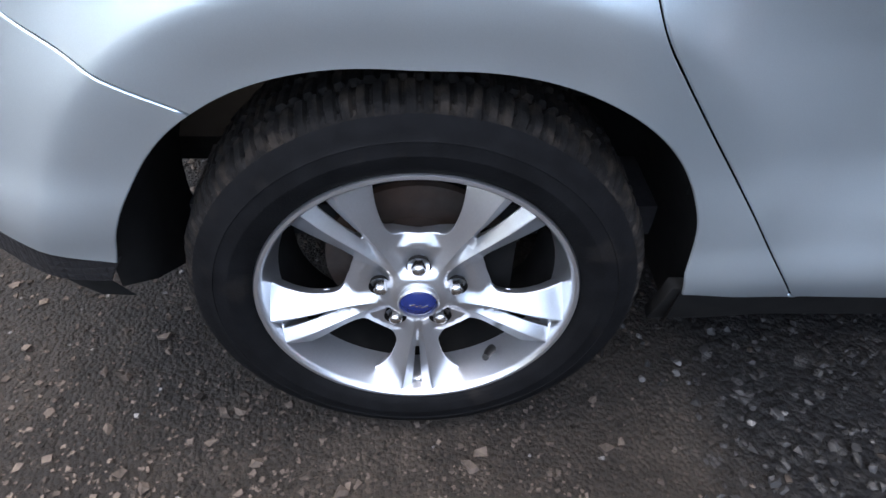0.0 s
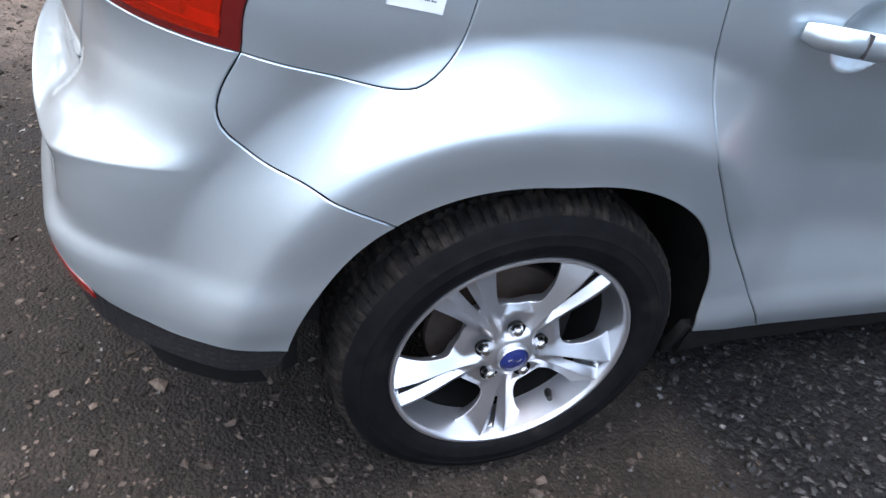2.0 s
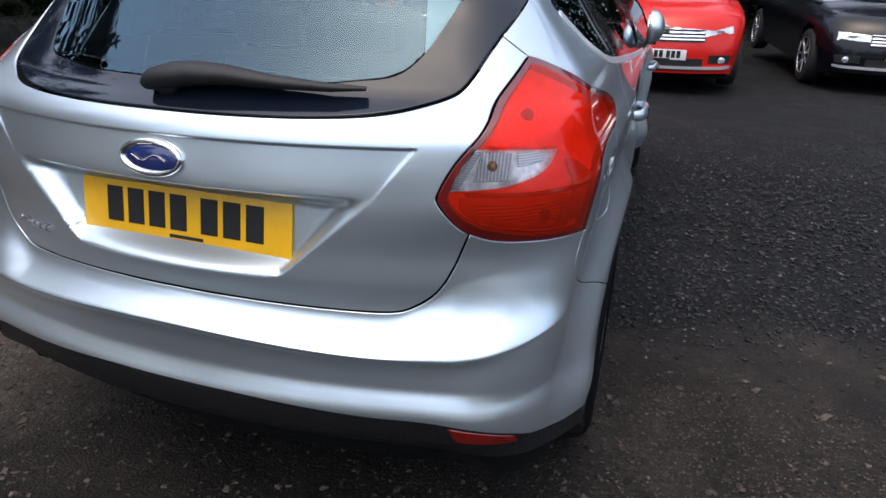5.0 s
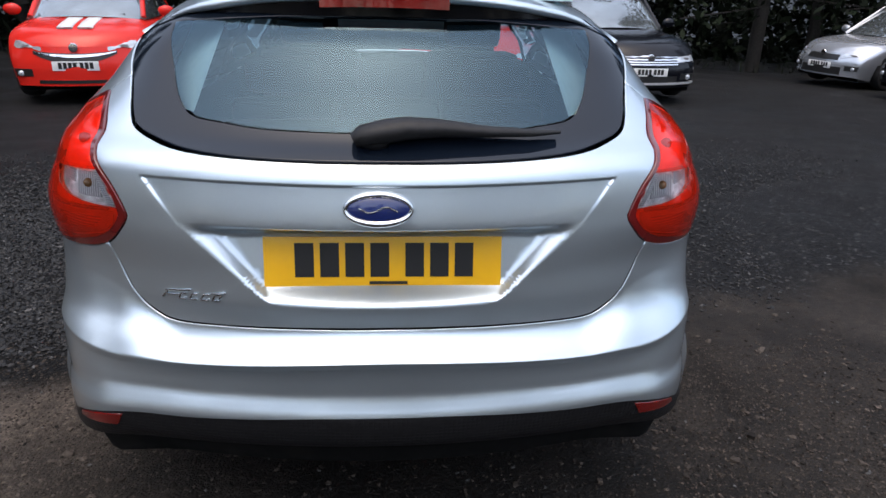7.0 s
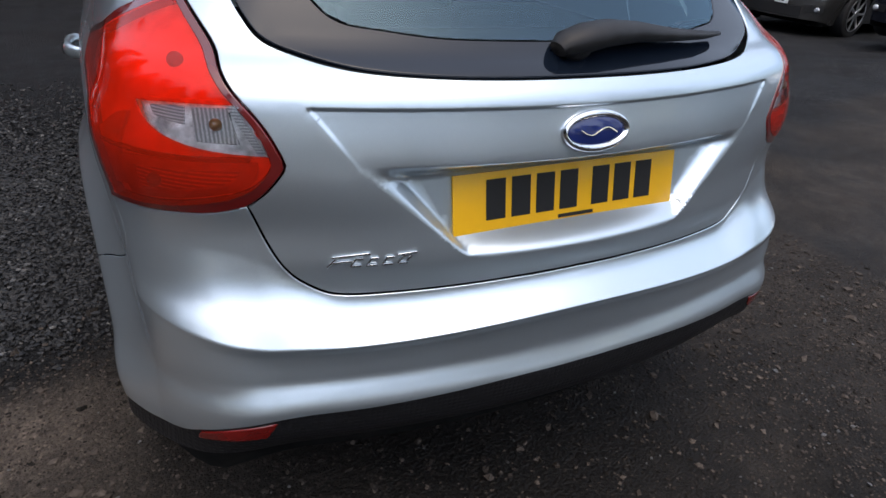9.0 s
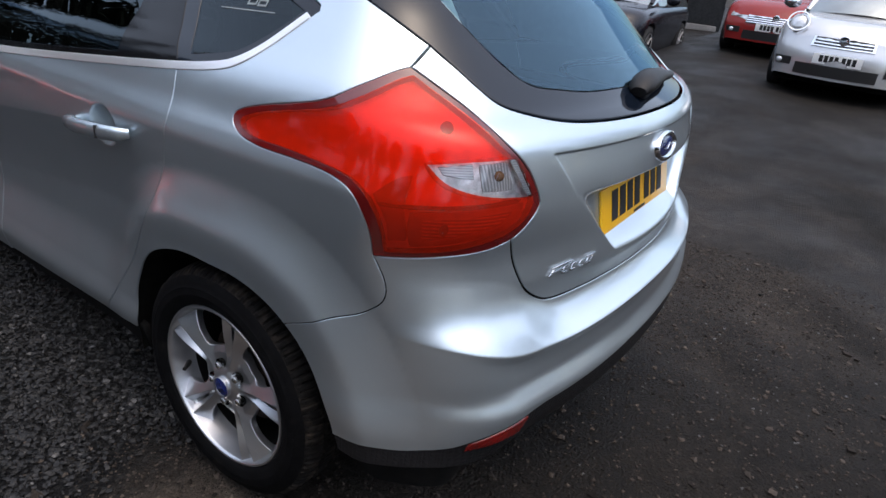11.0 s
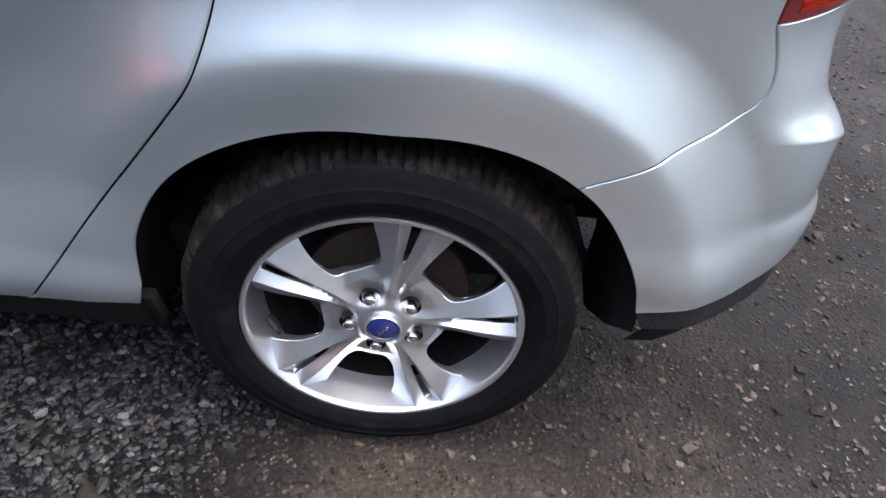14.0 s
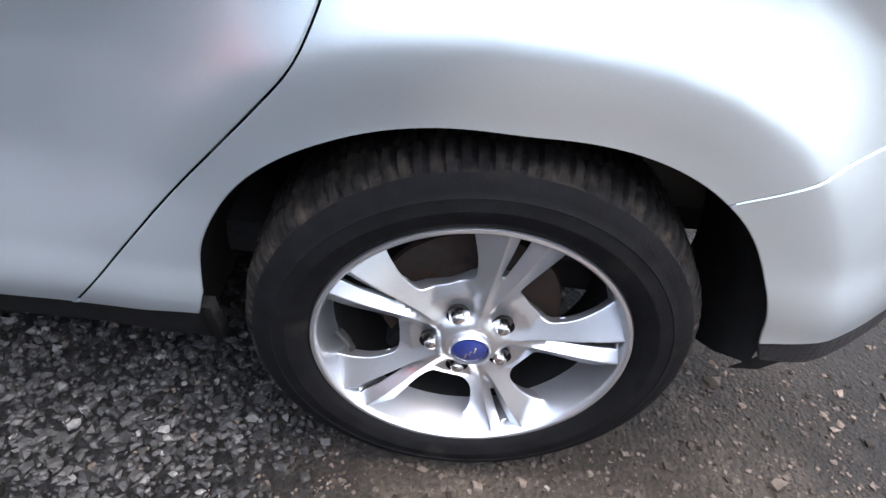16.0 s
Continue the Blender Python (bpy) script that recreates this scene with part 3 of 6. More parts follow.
# outlines shared by neighbours, on the chart round the tail
LIGHT_LOW = [(31.0, .860), (33.3, .846), (37.3, .837), (41.6, .828), (44.2, .822)]
LIGHT_OUT = [(44.2, .822), (44.6, .866), (45.4, .905), (46.3, .936), (47.4, .952), (49.6, .961), (53.0, .964), (57.2, .965), (60.4, .976), (61.8, .998),
             (61.0, 1.019), (57.1, 1.041), (51.8, 1.065), (49.1, 1.082), (46.2, 1.110), (42.3, 1.140), (40.4, 1.150)]
LIGHT_IN = [(40.4, 1.150), (36.9, 1.113), (34.5, 1.083), (32.6, 1.050), (29.9, .997), (28.3, .945), (28.15, .922), (29.7, .881), (31.0, .860)]
TAIL_LOW = [(0, .700), (6.6, .698), (11.6, .695), (18.7, .691), (23.6, .691), (25.9, .704), (28.1, .737), (29.9, .797), (31.0, .860)]
GLASS = [(0, 1.061), (8.6, 1.061), (16, 1.063), (22.4, 1.069), (27.2, 1.081), (30.9, 1.098), (33.2, 1.126), (35.2, 1.155), (37.8, 1.188)]
GLASS_UP = [(37.8, 1.188), (40.3, 1.213), (43.2, 1.240), (45.9, 1.262)]
GLASS_TOP = [(45.9, 1.262), (43.2, 1.285), (41.0, 1.310), (40.4, 1.325)], [(40.4, 1.325), (25, 1.33), (0, 1.332)]
BUMP_LOW = [(0, .508), (7.6, .506), (14.9, .498), (20.8, .492), (26.5, .490), (30.5, .478), (34.0, .455), (36.5, .432), (40.4, .413), (44.4, .408), (47.4, .392)]
SEAM = [(44.2, .822), (43.1, .777), (42.9, .744), (43.6, .715), (45.3, .687), (48.8, .661), (53.3, .611)]


def arch_points(hub, a0, a1, n=14):
    """The wheel opening's edge from angle a0 to a1, in radians from straight ahead."""
    out = []
    for a in np.linspace(a0, a1, n):
        r = .36
        for _ in range(30):
            r -= float(arch(np.array(hub + r * math.cos(a)), np.array(HUB_Z + r * math.sin(a)), hub))
        out.append((hub + r * math.cos(a), HUB_Z + r * math.sin(a)))
    return out


def to_flank(run):
    return [(float(p[1]), float(p[2])) for p in wrap(catmull(run, 4))]


def to_wrap(run):
    return [(math.degrees(math.atan2(p[0], 1.2 - p[1])), float(p[2])) for p in flank(run)]


# tailgate, with the opening for its window
TAIL_SIDE = list(reversed(LIGHT_IN))
def tail_lines(runs):
    """Lines given by x and height, on the chart round the tail."""
    p = np.vstack([np.array(r, float) for r in runs])
    lo, hi = np.full(len(p), -60.), np.full(len(p), 60.)
    for _ in range(24):
        m = (lo + hi) / 2
        less = wrap(np.stack([m, p[:, 1]], 1))[:, 0] < p[:, 0]
        lo, hi = np.where(less, m, lo), np.where(less, hi, m)
    cuts = np.cumsum([len(r) for r in runs])[:-1]
    return np.split(np.stack([lo, p[:, 1]], 1), cuts)


ledge = []
for z in (.752, .760, .764, .769, .774, .779, .784, .788, .80, .90, .908, .915, .921, .926, .930):
    ledge.append([(x, z) for x in np.linspace(-.42, .42, 60)])
for z in (1.0125, 1.0150, 1.0172, 1.0195, 1.022):
    ledge.append([(x, z) for x in np.linspace(-.51, .51, 70)])
for s in (-1, 1):
    for d in (-1., -.66, -.33, 0., .12):
        ledge.append([(s * (.262 + (z - .77) / .155 * .173 + d * float(run_in(z))), z) for z in np.linspace(.735, .922, 20)])
    for d in (-.009, -.0025, .004):
        ledge.append([(s * (.435 + (z - .925) / .093 * .071 + d), z) for z in np.linspace(.918, 1.018, 14)])
ledge = tail_lines(ledge)
ridges = []
turns = np.linspace(-46, 46, 47)
reach = np.abs(wrap(np.stack([turns, 0 * turns + .6], 1))[:, 0])
for q in (.500, .507, .5125, .518, .524, .530, .54, .55, .56, .57, .58, .595, .61, .625, .634, .641, .646, .650, .653, .658, .665, .675, .69):
    z = 0 * turns + q
    for _ in range(9):
        z = q - droop(reach, z)
    ridges.append(np.stack([turns, z], 1))
lobe = .706 + .066 * smooth(.45, .60, reach) + .02 * smooth(.52, .74, reach)
for d in (0., .008, .018, .030, .045):
    z = lobe - d
    for _ in range(9):
        z = lobe - d - droop(reach, z)
    ridges.append(np.stack([turns, z], 1))
tailgate = sheet("tailgate", car, SILVER, wrap, mirrored([TAIL_LOW, TAIL_SIDE, [(40.4, 1.150), (37.8, 1.188)], list(reversed(GLASS))]), .0115, WRAP,
                 creases=ledge, gap=.0045, label="silver tailgate with a sunk plate field")
# rear window: dark printed border and clear pane
PANE = [(0, 1.105), (8, 1.106), (15, 1.108), (20.5, 1.116), (25.0, 1.126), (28.3, 1.160), (31.8, 1.215), (37.2, 1.30)]
PANE_TOP = [(37.2, 1.30), (20, 1.318), (0, 1.322)]
sheet("window_border", tailgate, FRIT, wrap, mirrored([GLASS, GLASS_UP, *GLASS_TOP]), .016, WRAP, holes=[mirrored([PANE, PANE_TOP])],
      gap=.003, lip=.008, lift=-.002, label="glossy black border of the rear window")
pane = sheet("rear_pane", tailgate, REAR_GLASS, wrap, mirrored([PANE, PANE_TOP]), .045, WRAP, gap=-.0005, lip=0, lift=-.0024, label="tinted rear window pane")
pane.visible_shadow = False

# bumper and the black valance under it
BUMP_ARCH = to_wrap(arch_points(HUB_Y, 2.93, 2.245, 8))
BUMP_ARCH[0], BUMP_ARCH[-1] = BUMP_LOW[-1], SEAM[-1]
bumper = sheet("rear_bumper", car, SILVER, wrap, mirrored([BUMP_LOW, BUMP_ARCH, list(reversed(SEAM)), list(reversed(LIGHT_LOW)), list(reversed(TAIL_LOW))]), .0125, WRAP,
               creases=ridges, gap=.0030, label="silver rear bumper with a rounded ledge")
valance = sheet("valance", bumper, VALANCE, wrap, mirrored([[(0, .415), (15, .41), (26, .400), (35, .384), (41, .370), (46.8, .360)], [(46.8, .360), (47.3, .389)],
                                                                  list(reversed(BUMP_LOW))[0:]]), .014, WRAP, gap=.001, lip=.02, lift=-.003, label="textured black lower valance")
for s in (1, -1):
    sheet("reflector", bumper, DEEP_LENS, wrap, [[(28.4, .478), (31.5, .466), (34.6, .444)], [(34.6, .444), (35.0, .428)], [(35.0, .428), (31.6, .440), (29.2, .446)], [(29.2, .446), (28.4, .478)]],
          .010, WRAP, gap=0, lip=.006, lift=.0006, side=s, label="red plastic bumper reflector")

# tail lamps
WHITE = [[(39.9, 1.006), (36.0, 1.015), (31.3, 1.021)], [(31.3, 1.021), (30.0, .980), (29.0, .944)], [(29.0, .944), (32.1, .948), (35.1, .956), (37.4, .968), (38.8, .983), (39.9, 1.006)]]
INNER_RED = [[(32.2, .872), (37.2, .850), (43.2, .836)], [(43.2, .836), (43.6, .875), (44.4, .915), (45.6, .950), (47.6, .968), (53, .977), (58.0, .979), (60.2, .990), (60.2, 1.006),
             (57, 1.028), (51.6, 1.052), (48.6, 1.069), (45.4, 1.097), (41.9, 1.127), (40.2, 1.136)], [(40.2, 1.136), (37.2, 1.103), (34.9, 1.074), (33.0, 1.042), (30.4, .992), (29.2, .946), (29.1, .925), (30.3, .893), (32.2, .872)]]
LOWER = [[(31.6, .884), (36.5, .863), (41.0, .850)], [(41.0, .850), (41.4, .880), (41.3, .918)], [(41.3, .918), (38, .926), (34, .932), (30.0, .932)], [(30.0, .932), (30.2, .905), (31.6, .884)]]
BOX_IN = [[(32.6, .890), (36.6, .873), (40.0, .862)], [(40.0, .862), (40.3, .885), (40.2, .908)], [(40.2, .908), (37.6, .914), (34, .920), (31.2, .921)], [(31.2, .921), (31.5, .905), (32.6, .890)]]


def in_lamp(name, at, deep, size, mat, owner, s, label=""):
    """A small round fitting behind the lens."""
    p = wrap([at])
    p = p[0] - skin_normal(p)[0] * deep
    bm = bmesh.new()
    bmesh.ops.create_uvsphere(bm, u_segments=20, v_segments=12, radius=1, matrix=Matrix.Translation((s * p[0], p[1], p[2])) @ Matrix.Diagonal((*size, 1)))
    return part(name, bm, mat, owner, label)


for s in (1, -1):
    lamp = sheet("tail_lamp", car, DARK_LENS, wrap, [LIGHT_LOW, LIGHT_OUT, LIGHT_IN], .0125, WRAP, holes=[INNER_RED], gap=.002, lip=.030, lift=.001, side=s, label="red wraparound tail lamp with a dark rim")
    sheet("reflector_bowl", lamp, LAMP_BOWL, wrap, INNER_RED, .0125, WRAP, gap=-.003, lip=0, lift=-.016, side=s, label="silvered bowl behind the lens")
    sheet("red_lens", lamp, RED_GLASS, wrap, INNER_RED, .0125, WRAP, holes=[WHITE], gap=0, lip=.003, lift=.0022, side=s, label="clear red outer lens")
    clear = sheet("clear_lens", lamp, CLEAR_GLASS, wrap, WHITE, .010, WRAP, gap=.0012, lip=.004, lift=.0018, side=s, label="clear reversing and indicator lens")
    sheet("lens_backing", clear, CLEAR_LENS, wrap, WHITE, .010, WRAP, gap=-.004, lip=.008, lift=-.012, side=s, label="grey bowl behind the clear lens")
    sheet("ribbed_reflector", clear, RIBBED, wrap, [[(31.2, .962), (34.6, .964)], [(34.6, .964), (35.0, 1.010)], [(35.0, 1.010), (32.2, 1.014)], [(32.2, 1.014), (31.2, .962)]], .006, WRAP, gap=0, lip=.004, lift=-.0085, side=s, label="bright ribbed reflector")
    sheet("ribbed_reflector", clear, RIBBED_FLAT, wrap, [[(35.6, .985), (38.4, .992)], [(38.4, .992), (38.8, 1.003)], [(38.8, 1.003), (35.7, 1.011)], [(35.7, 1.011), (35.6, .985)]], .006, WRAP, gap=0, lip=.004, lift=-.0085, side=s, label="bright ribbed reflector")
    sheet("lens_edge", clear, RIBBED_FLAT, wrap, [[(29.3, .949), (31.5, 1.0185)], [(31.5, 1.0185), (32.1, 1.0178)], [(32.1, 1.0178), (29.9, .950)], [(29.9, .950), (29.3, .949)]], .006, WRAP, gap=0, lip=.001, lift=.0004, side=s)
    box = sheet("brake_bowl", lamp, LAMP_SHELF, wrap, LOWER, .0125, WRAP, holes=[BOX_IN], gap=0, lip=.008, lift=-.005, side=s, label="stepped frame of the brake lamp")
    sheet("brake_reflector", box, LAMP_RIBS, wrap, BOX_IN, .010, WRAP, gap=-.002, lip=0, lift=-.012, side=s, label="ribbed brake reflector")
    sheet("lens_rib", lamp, DARK_LENS, wrap, [[(30.6, .936), (38, .931), (44.0, .926)], [(44.0, .926), (44.2, .930)], [(44.2, .930), (38, .9355), (30.4, .9405)], [(30.4, .9405), (30.6, .936)]], .010, WRAP, gap=0, lip=.010, lift=-.003, side=s)
    sheet("lamp_shelf", lamp, LAMP_SHELF, wrap, [[(41.5, .862), (43.0, .858)], [(43.0, .858), (43.4, .90), (44.6, .945)], [(44.6, .945), (42.6, .975), (41.2, .985)], [(41.2, .985), (41.9, .93), (41.5, .862)]], .010, WRAP, gap=0, lip=.008, lift=-.006, side=s, label="slanted inner shelf")
    in_lamp("tail_bulb", (37.6, 1.072), .013, (.013, .013, .013), BULB_SHADE, lamp, s, "unlit tail lamp bulb")
    in_lamp("indicator_bulb", (33.0, .990), .008, (.010, .010, .010), AMBER, clear, s, "amber indicator bulb")
    in_lamp("brake_bulb", (38.2, .889), .008, (.012, .008, .012), BULB_SHADE, box, s, "unlit brake bulb")

# side panels
DOOR_REAR = [(.985, 1.070), (.977, 1.042), (.968, .964), (.974, .900), (.989, .830), (1.004, .775), (1.030, .712), (1.068, .660), (1.122, .592), (1.202, .492), (1.335, .316)]
BELT = [(.985, 1.070), (1.36, 1.027), (1.66, .995), (1.97, .968)]
QWIN_LOW = [(.990, 1.074), (.862, 1.094), (.804, 1.112), (.757, 1.146), (.680, 1.220)]
QWIN_TOP = [(.680, 1.220), (.700, 1.236), (.86, 1.278), (1.02, 1.308), (1.16, 1.328)]
FLAP_MARK = (.463, .908)
FLAP = [(.385, .822), (.459, .806), (.545, .793), (.590, .803), (.627, .850), (.643, .918), (.668, .966)]
glass_edge, tail_edge = to_flank(list(reversed(GLASS_UP))), to_flank([(37.8, 1.188), (40.4, 1.150)])
light_edge = to_flank(LIGHT_OUT)
cut = min(range(len(light_edge)), key=lambda i: abs(light_edge[i][0] - .668) + 3 * abs(light_edge[i][1] - .966))
upper_light, lower_light = light_edge[cut:], light_edge[:cut + 1]
FLAP[-1], FLAP[0] = upper_light[0], lower_light[0]
seam_edge = to_flank(SEAM)
arch_edge = arch_points(HUB_Y, 2.245, .18, 30)
arch_edge[0] = seam_edge[-1]
CREST = []
for d in (.012, .03, .05, .068, .078, .087, .096, .107, .12, .14):
    CREST.append([(HUB_Y + (y - HUB_Y) * (1 + d / .38), HUB_Z + (z - HUB_Z) * (1 + d / .38)) for y, z in arch_points(HUB_Y, 2.6, .05, 40)])
DOOR_LINE = [[(y, .897 - .125 * max(y - 1.15, 0) + d) for y in np.linspace(1.30, 2.9, 60)] for d in (-.010, -.004, 0., .004, .010)]
RAIL = [(1.16, 1.350), (1.0, 1.347), (.90, 1.345), (.855, 1.343)]
ROOF_SEAM = [(.855, 1.343), (.822, 1.327), (.76, 1.302), (.682, 1.283), glass_edge[0]]
for s in (1, -1):
    start = [list(reversed(upper_light)), list(reversed(FLAP))] if s > 0 else [list(reversed(light_edge))]
    quarter = sheet("quarter_panel", car, SILVER, flank, start + [seam_edge, arch_edge, [arch_edge[-1], (1.162, .350), (1.166, .332)], [(1.166, .332), (1.345, .312)], [(1.345, .312), DOOR_REAR[-1]],
                    list(reversed(DOOR_REAR)), [DOOR_REAR[0], QWIN_LOW[0]], QWIN_LOW, QWIN_TOP, [QWIN_TOP[-1], RAIL[0]], RAIL, ROOF_SEAM, glass_edge, tail_edge], .0125, UNIT, side=s, creases=CREST, label="silver rear quarter panel with a flared wheel arch")
    sheet("quarter_window", quarter, SIDE_GLASS, flank, [QWIN_LOW, QWIN_TOP, [QWIN_TOP[-1], (1.09, 1.20), (.990, 1.074)]], .016, UNIT, gap=.024, lip=0, lift=-.008, side=s,
          label="dark quarter window").visible_shadow = False
    sheet("window_seal", quarter, FRIT, flank, [QWIN_LOW, QWIN_TOP, [QWIN_TOP[-1], (1.09, 1.20), (.990, 1.074)]], .016, UNIT, holes=[[[(.965, 1.098), (.872, 1.116), (.828, 1.130), (.78, 1.165), (.722, 1.218)],
          [(.722, 1.218), (.86, 1.257), (1.02, 1.288), (1.09, 1.300)], [(1.09, 1.300), (1.04, 1.20), (.965, 1.098)]]], gap=.001, lip=.01, lift=-.005, side=s)
    if s < 0:
        for y0 in (.835, .866):
            sheet("window_sticker", quarter, GREY_STICKER, flank, [[(y0, 1.213), (y0 + .027, 1.211)], [(y0 + .027, 1.211), (y0 + .028, 1.225)], [(y0 + .028, 1.225), (y0 + .001, 1.227)], [(y0 + .001, 1.227), (y0, 1.213)]], .006, UNIT,
                  holes=[[[(y0 + .004, 1.2165), (y0 + .023, 1.215)], [(y0 + .023, 1.215), (y0 + .024, 1.2215)], [(y0 + .024, 1.2215), (y0 + .005, 1.223)], [(y0 + .005, 1.223), (y0 + .004, 1.2165)]]], gap=0, lip=0, lift=-.0066, side=s, label="small pale window sticker")
        sheet("glass_line", quarter, GREY_STICKER, flank, [[(.80, 1.2035), (.965, 1.1965)], [(.965, 1.1965), (.965, 1.1985)], [(.965, 1.1985), (.80, 1.2055)], [(.80, 1.2055), (.80, 1.2035)]], .012, UNIT, gap=0, lip=0, lift=-.0066, side=s, label="thin wire across the window")
    if s > 0:
        flap = sheet("fuel_flap", quarter, SILVER, flank, [FLAP, list(reversed(lower_light))], .0125, UNIT, side=s, label="silver fuel flap")
    # rear door
    door = sheet("rear_door", car, SILVER, flank, [DOOR_REAR, [(1.335, .316), (1.34, .312)], [(1.34, .312), (1.66, .300), (1.97, .290)], [(1.97, .290), (1.985, .6), (1.97, .968)], list(reversed(BELT))], .0135, UNIT, side=s, gap=.0038, creases=[[(1.225 + .058 * k * math.cos(a), .888 + .052 * k * math.sin(a)) for a in np.linspace(0, 2 * math.pi, 40)] for k in (.2, .4, .6, .8, .93, 1., 1.07)] + CREST + DOOR_LINE,
                 label="silver rear door")
    FRAME_IN = [[(1.225, 1.063), (1.6, 1.024), (1.93, .992)], [(1.93, .992), (1.93, 1.15), (1.92, 1.322)], [(1.92, 1.322), (1.6, 1.322), (1.275, 1.308)], [(1.275, 1.308), (1.250, 1.2), (1.225, 1.063)]]
    sheet("door_frame", door, GLOSS_BLACK, flank, [list(BELT), [(1.97, .968), (1.97, 1.15), (1.965, 1.350)], [(1.965, 1.350), (1.6, 1.350), (1.18, 1.338)], [(1.18, 1.338), (1.09, 1.20), (.985, 1.070)]],
          .016, UNIT, holes=[FRAME_IN], lift=-.004, side=s, label="glossy black window frame")
    sheet("door_window", door, SIDE_GLASS, flank, FRAME_IN, .03, UNIT, gap=-.004, lip=0, lift=-.010, side=s, label="dark side window").visible_shadow = False
    sheet("belt_trim", car, SATIN, flank, [[(.692, 1.206), (.760, 1.133), (.806, 1.098), (.862, 1.080), (.990, 1.060), (1.36, 1.016), (1.66, .984), (1.97, .957)], [(1.97, .957), (1.97, .972)],
          [(1.97, .972), (1.66, .999), (1.36, 1.031), (.990, 1.075), (.862, 1.096), (.812, 1.113), (.772, 1.142), (.706, 1.212)], [(.706, 1.212), (.692, 1.206)]], .010, UNIT, gap=0, lip=.006, lift=.003, side=s,
          label="bright chrome window trim strip")
    # handle over its dish
    for y0, z0, owner in ((1.232, .882, door),):
        q = flank([(y0 - .125, z0 + .006), (y0 - .06, z0), (y0, z0), (y0 + .06, z0), (y0 + .125, z0 - .014)])
        base_x = flank([(y0 - .125, z0)])[0][0]
        pts = [(s * (base_x + d), y0 + o, z0 - .085 * o) for o, d in ((-.128, .004), (-.118, .022), (-.07, .034), (0, .037), (.07, .036), (.118, .026), (.128, .006))]
        tube("door_handle", pts, (.012, .0165, .0185, .019, .0185, .0165, .012), SILVER, owner, "silver pull handle", sides=16, up=(1, 0, 0), flat=.62)
        bm = bmesh.new()
        bar(bm, (s * (base_x + .040), y0 - .056, z0 - .01), (s * (base_x + .040), y0 - .056, z0 + .022), .0012, .018, up=(1, 0, 0))
        part("handle_joint", bm, SILVER_SEAM, owner)
    # front door and wing
    front_door = sheet("front_door", car, SILVER, flank, [[(1.974, .968), (1.988, .6), (1.974, .280)], [(1.974, .280), (2.5, .27), (3.02, .275)], [(3.02, .275), (3.02, .6), (3.0, .90)], [(3.0, .90), (2.5, .925), (1.974, .968)]], .025, UNIT, side=s, creases=DOOR_LINE, label="silver front door")
    FW = [[(2.05, .985), (2.5, .952), (2.92, .930)], [(2.92, .930), (2.66, 1.13), (2.42, 1.27)], [(2.42, 1.27), (2.25, 1.318), (2.03, 1.325)], [(2.03, 1.325), (2.04, 1.15), (2.05, .985)]]
    sheet("door_frame", front_door, GLOSS_BLACK, flank, [[(1.974, .968), (2.5, .925), (3.0, .90)], [(3.0, .90), (2.72, 1.13), (2.42, 1.300)], [(2.42, 1.300), (2.2, 1.345), (1.968, 1.350)], [(1.968, 1.350), (1.974, 1.15), (1.974, .968)]], .03, UNIT, holes=[FW], lift=-.004, side=s)
    sheet("door_window", front_door, SIDE_GLASS, flank, FW, .04, UNIT, gap=-.004, lip=0, lift=-.010, side=s).visible_shadow = False
    pts = [(s * (.848 + d), 2.25 + o, .862 - .06 * o) for o, d in ((-.128, .004), (-.118, .022), (0, .037), (.118, .026), (.128, .006))]
    tube("door_handle", pts, (.010, .0135, .016, .0135, .010), SILVER, front_door, "silver pull handle", sides=12, up=(1, 0, 0), flat=.62)
    wing_arch = arch_points(HUB_Y + BASE, math.pi - .18, .25, 22)
    sheet("front_wing", car, SILVER, flank, [[(3.024, .275), (3.06, .275)], [(3.06, .275)] + wing_arch, [wing_arch[-1], (3.98, .55), (4.0, .62)], [(4.0, .62), (3.9, .80), (3.4, .895), (3.004, .90)], [(3.004, .90), (3.024, .6), (3.024, .275)]], .025, UNIT, side=s, label="silver front wing")
    # mirrors
    m = bmesh.new()
    bmesh.ops.create_uvsphere(m, u_segments=24, v_segments=14, radius=1, matrix=Matrix.Translation((s * .835, 2.42, 1.01)) @ Matrix.Rotation(radians(s * -82), 4, "Z") @ Matrix.Diagonal((.105, .060, .075, 1)))
    for v in m.verts:
        v.co.x = max(s * v.co.x, .825) * s
    mirror = part("door_mirror", m, SILVER, front_door, "silver door mirror")
    m = bmesh.new()
    bmesh.ops.create_cone(m, cap_ends=True, segments=32, radius1=1, radius2=1, depth=.004, matrix=Matrix.Translation((s * .822, 2.42, 1.01)) @ Matrix.Rotation(radians(90), 4, "Y") @ Matrix.Diagonal((.06, .088, 1, 1)))
    part("mirror_glass", m, CHROME, mirror, "mirror glass")
    part("mirror_shell", block(s * .845 - .02, s * .845 + .02, 2.47, 2.53, .925, .95), GLOSS_BLACK, mirror)

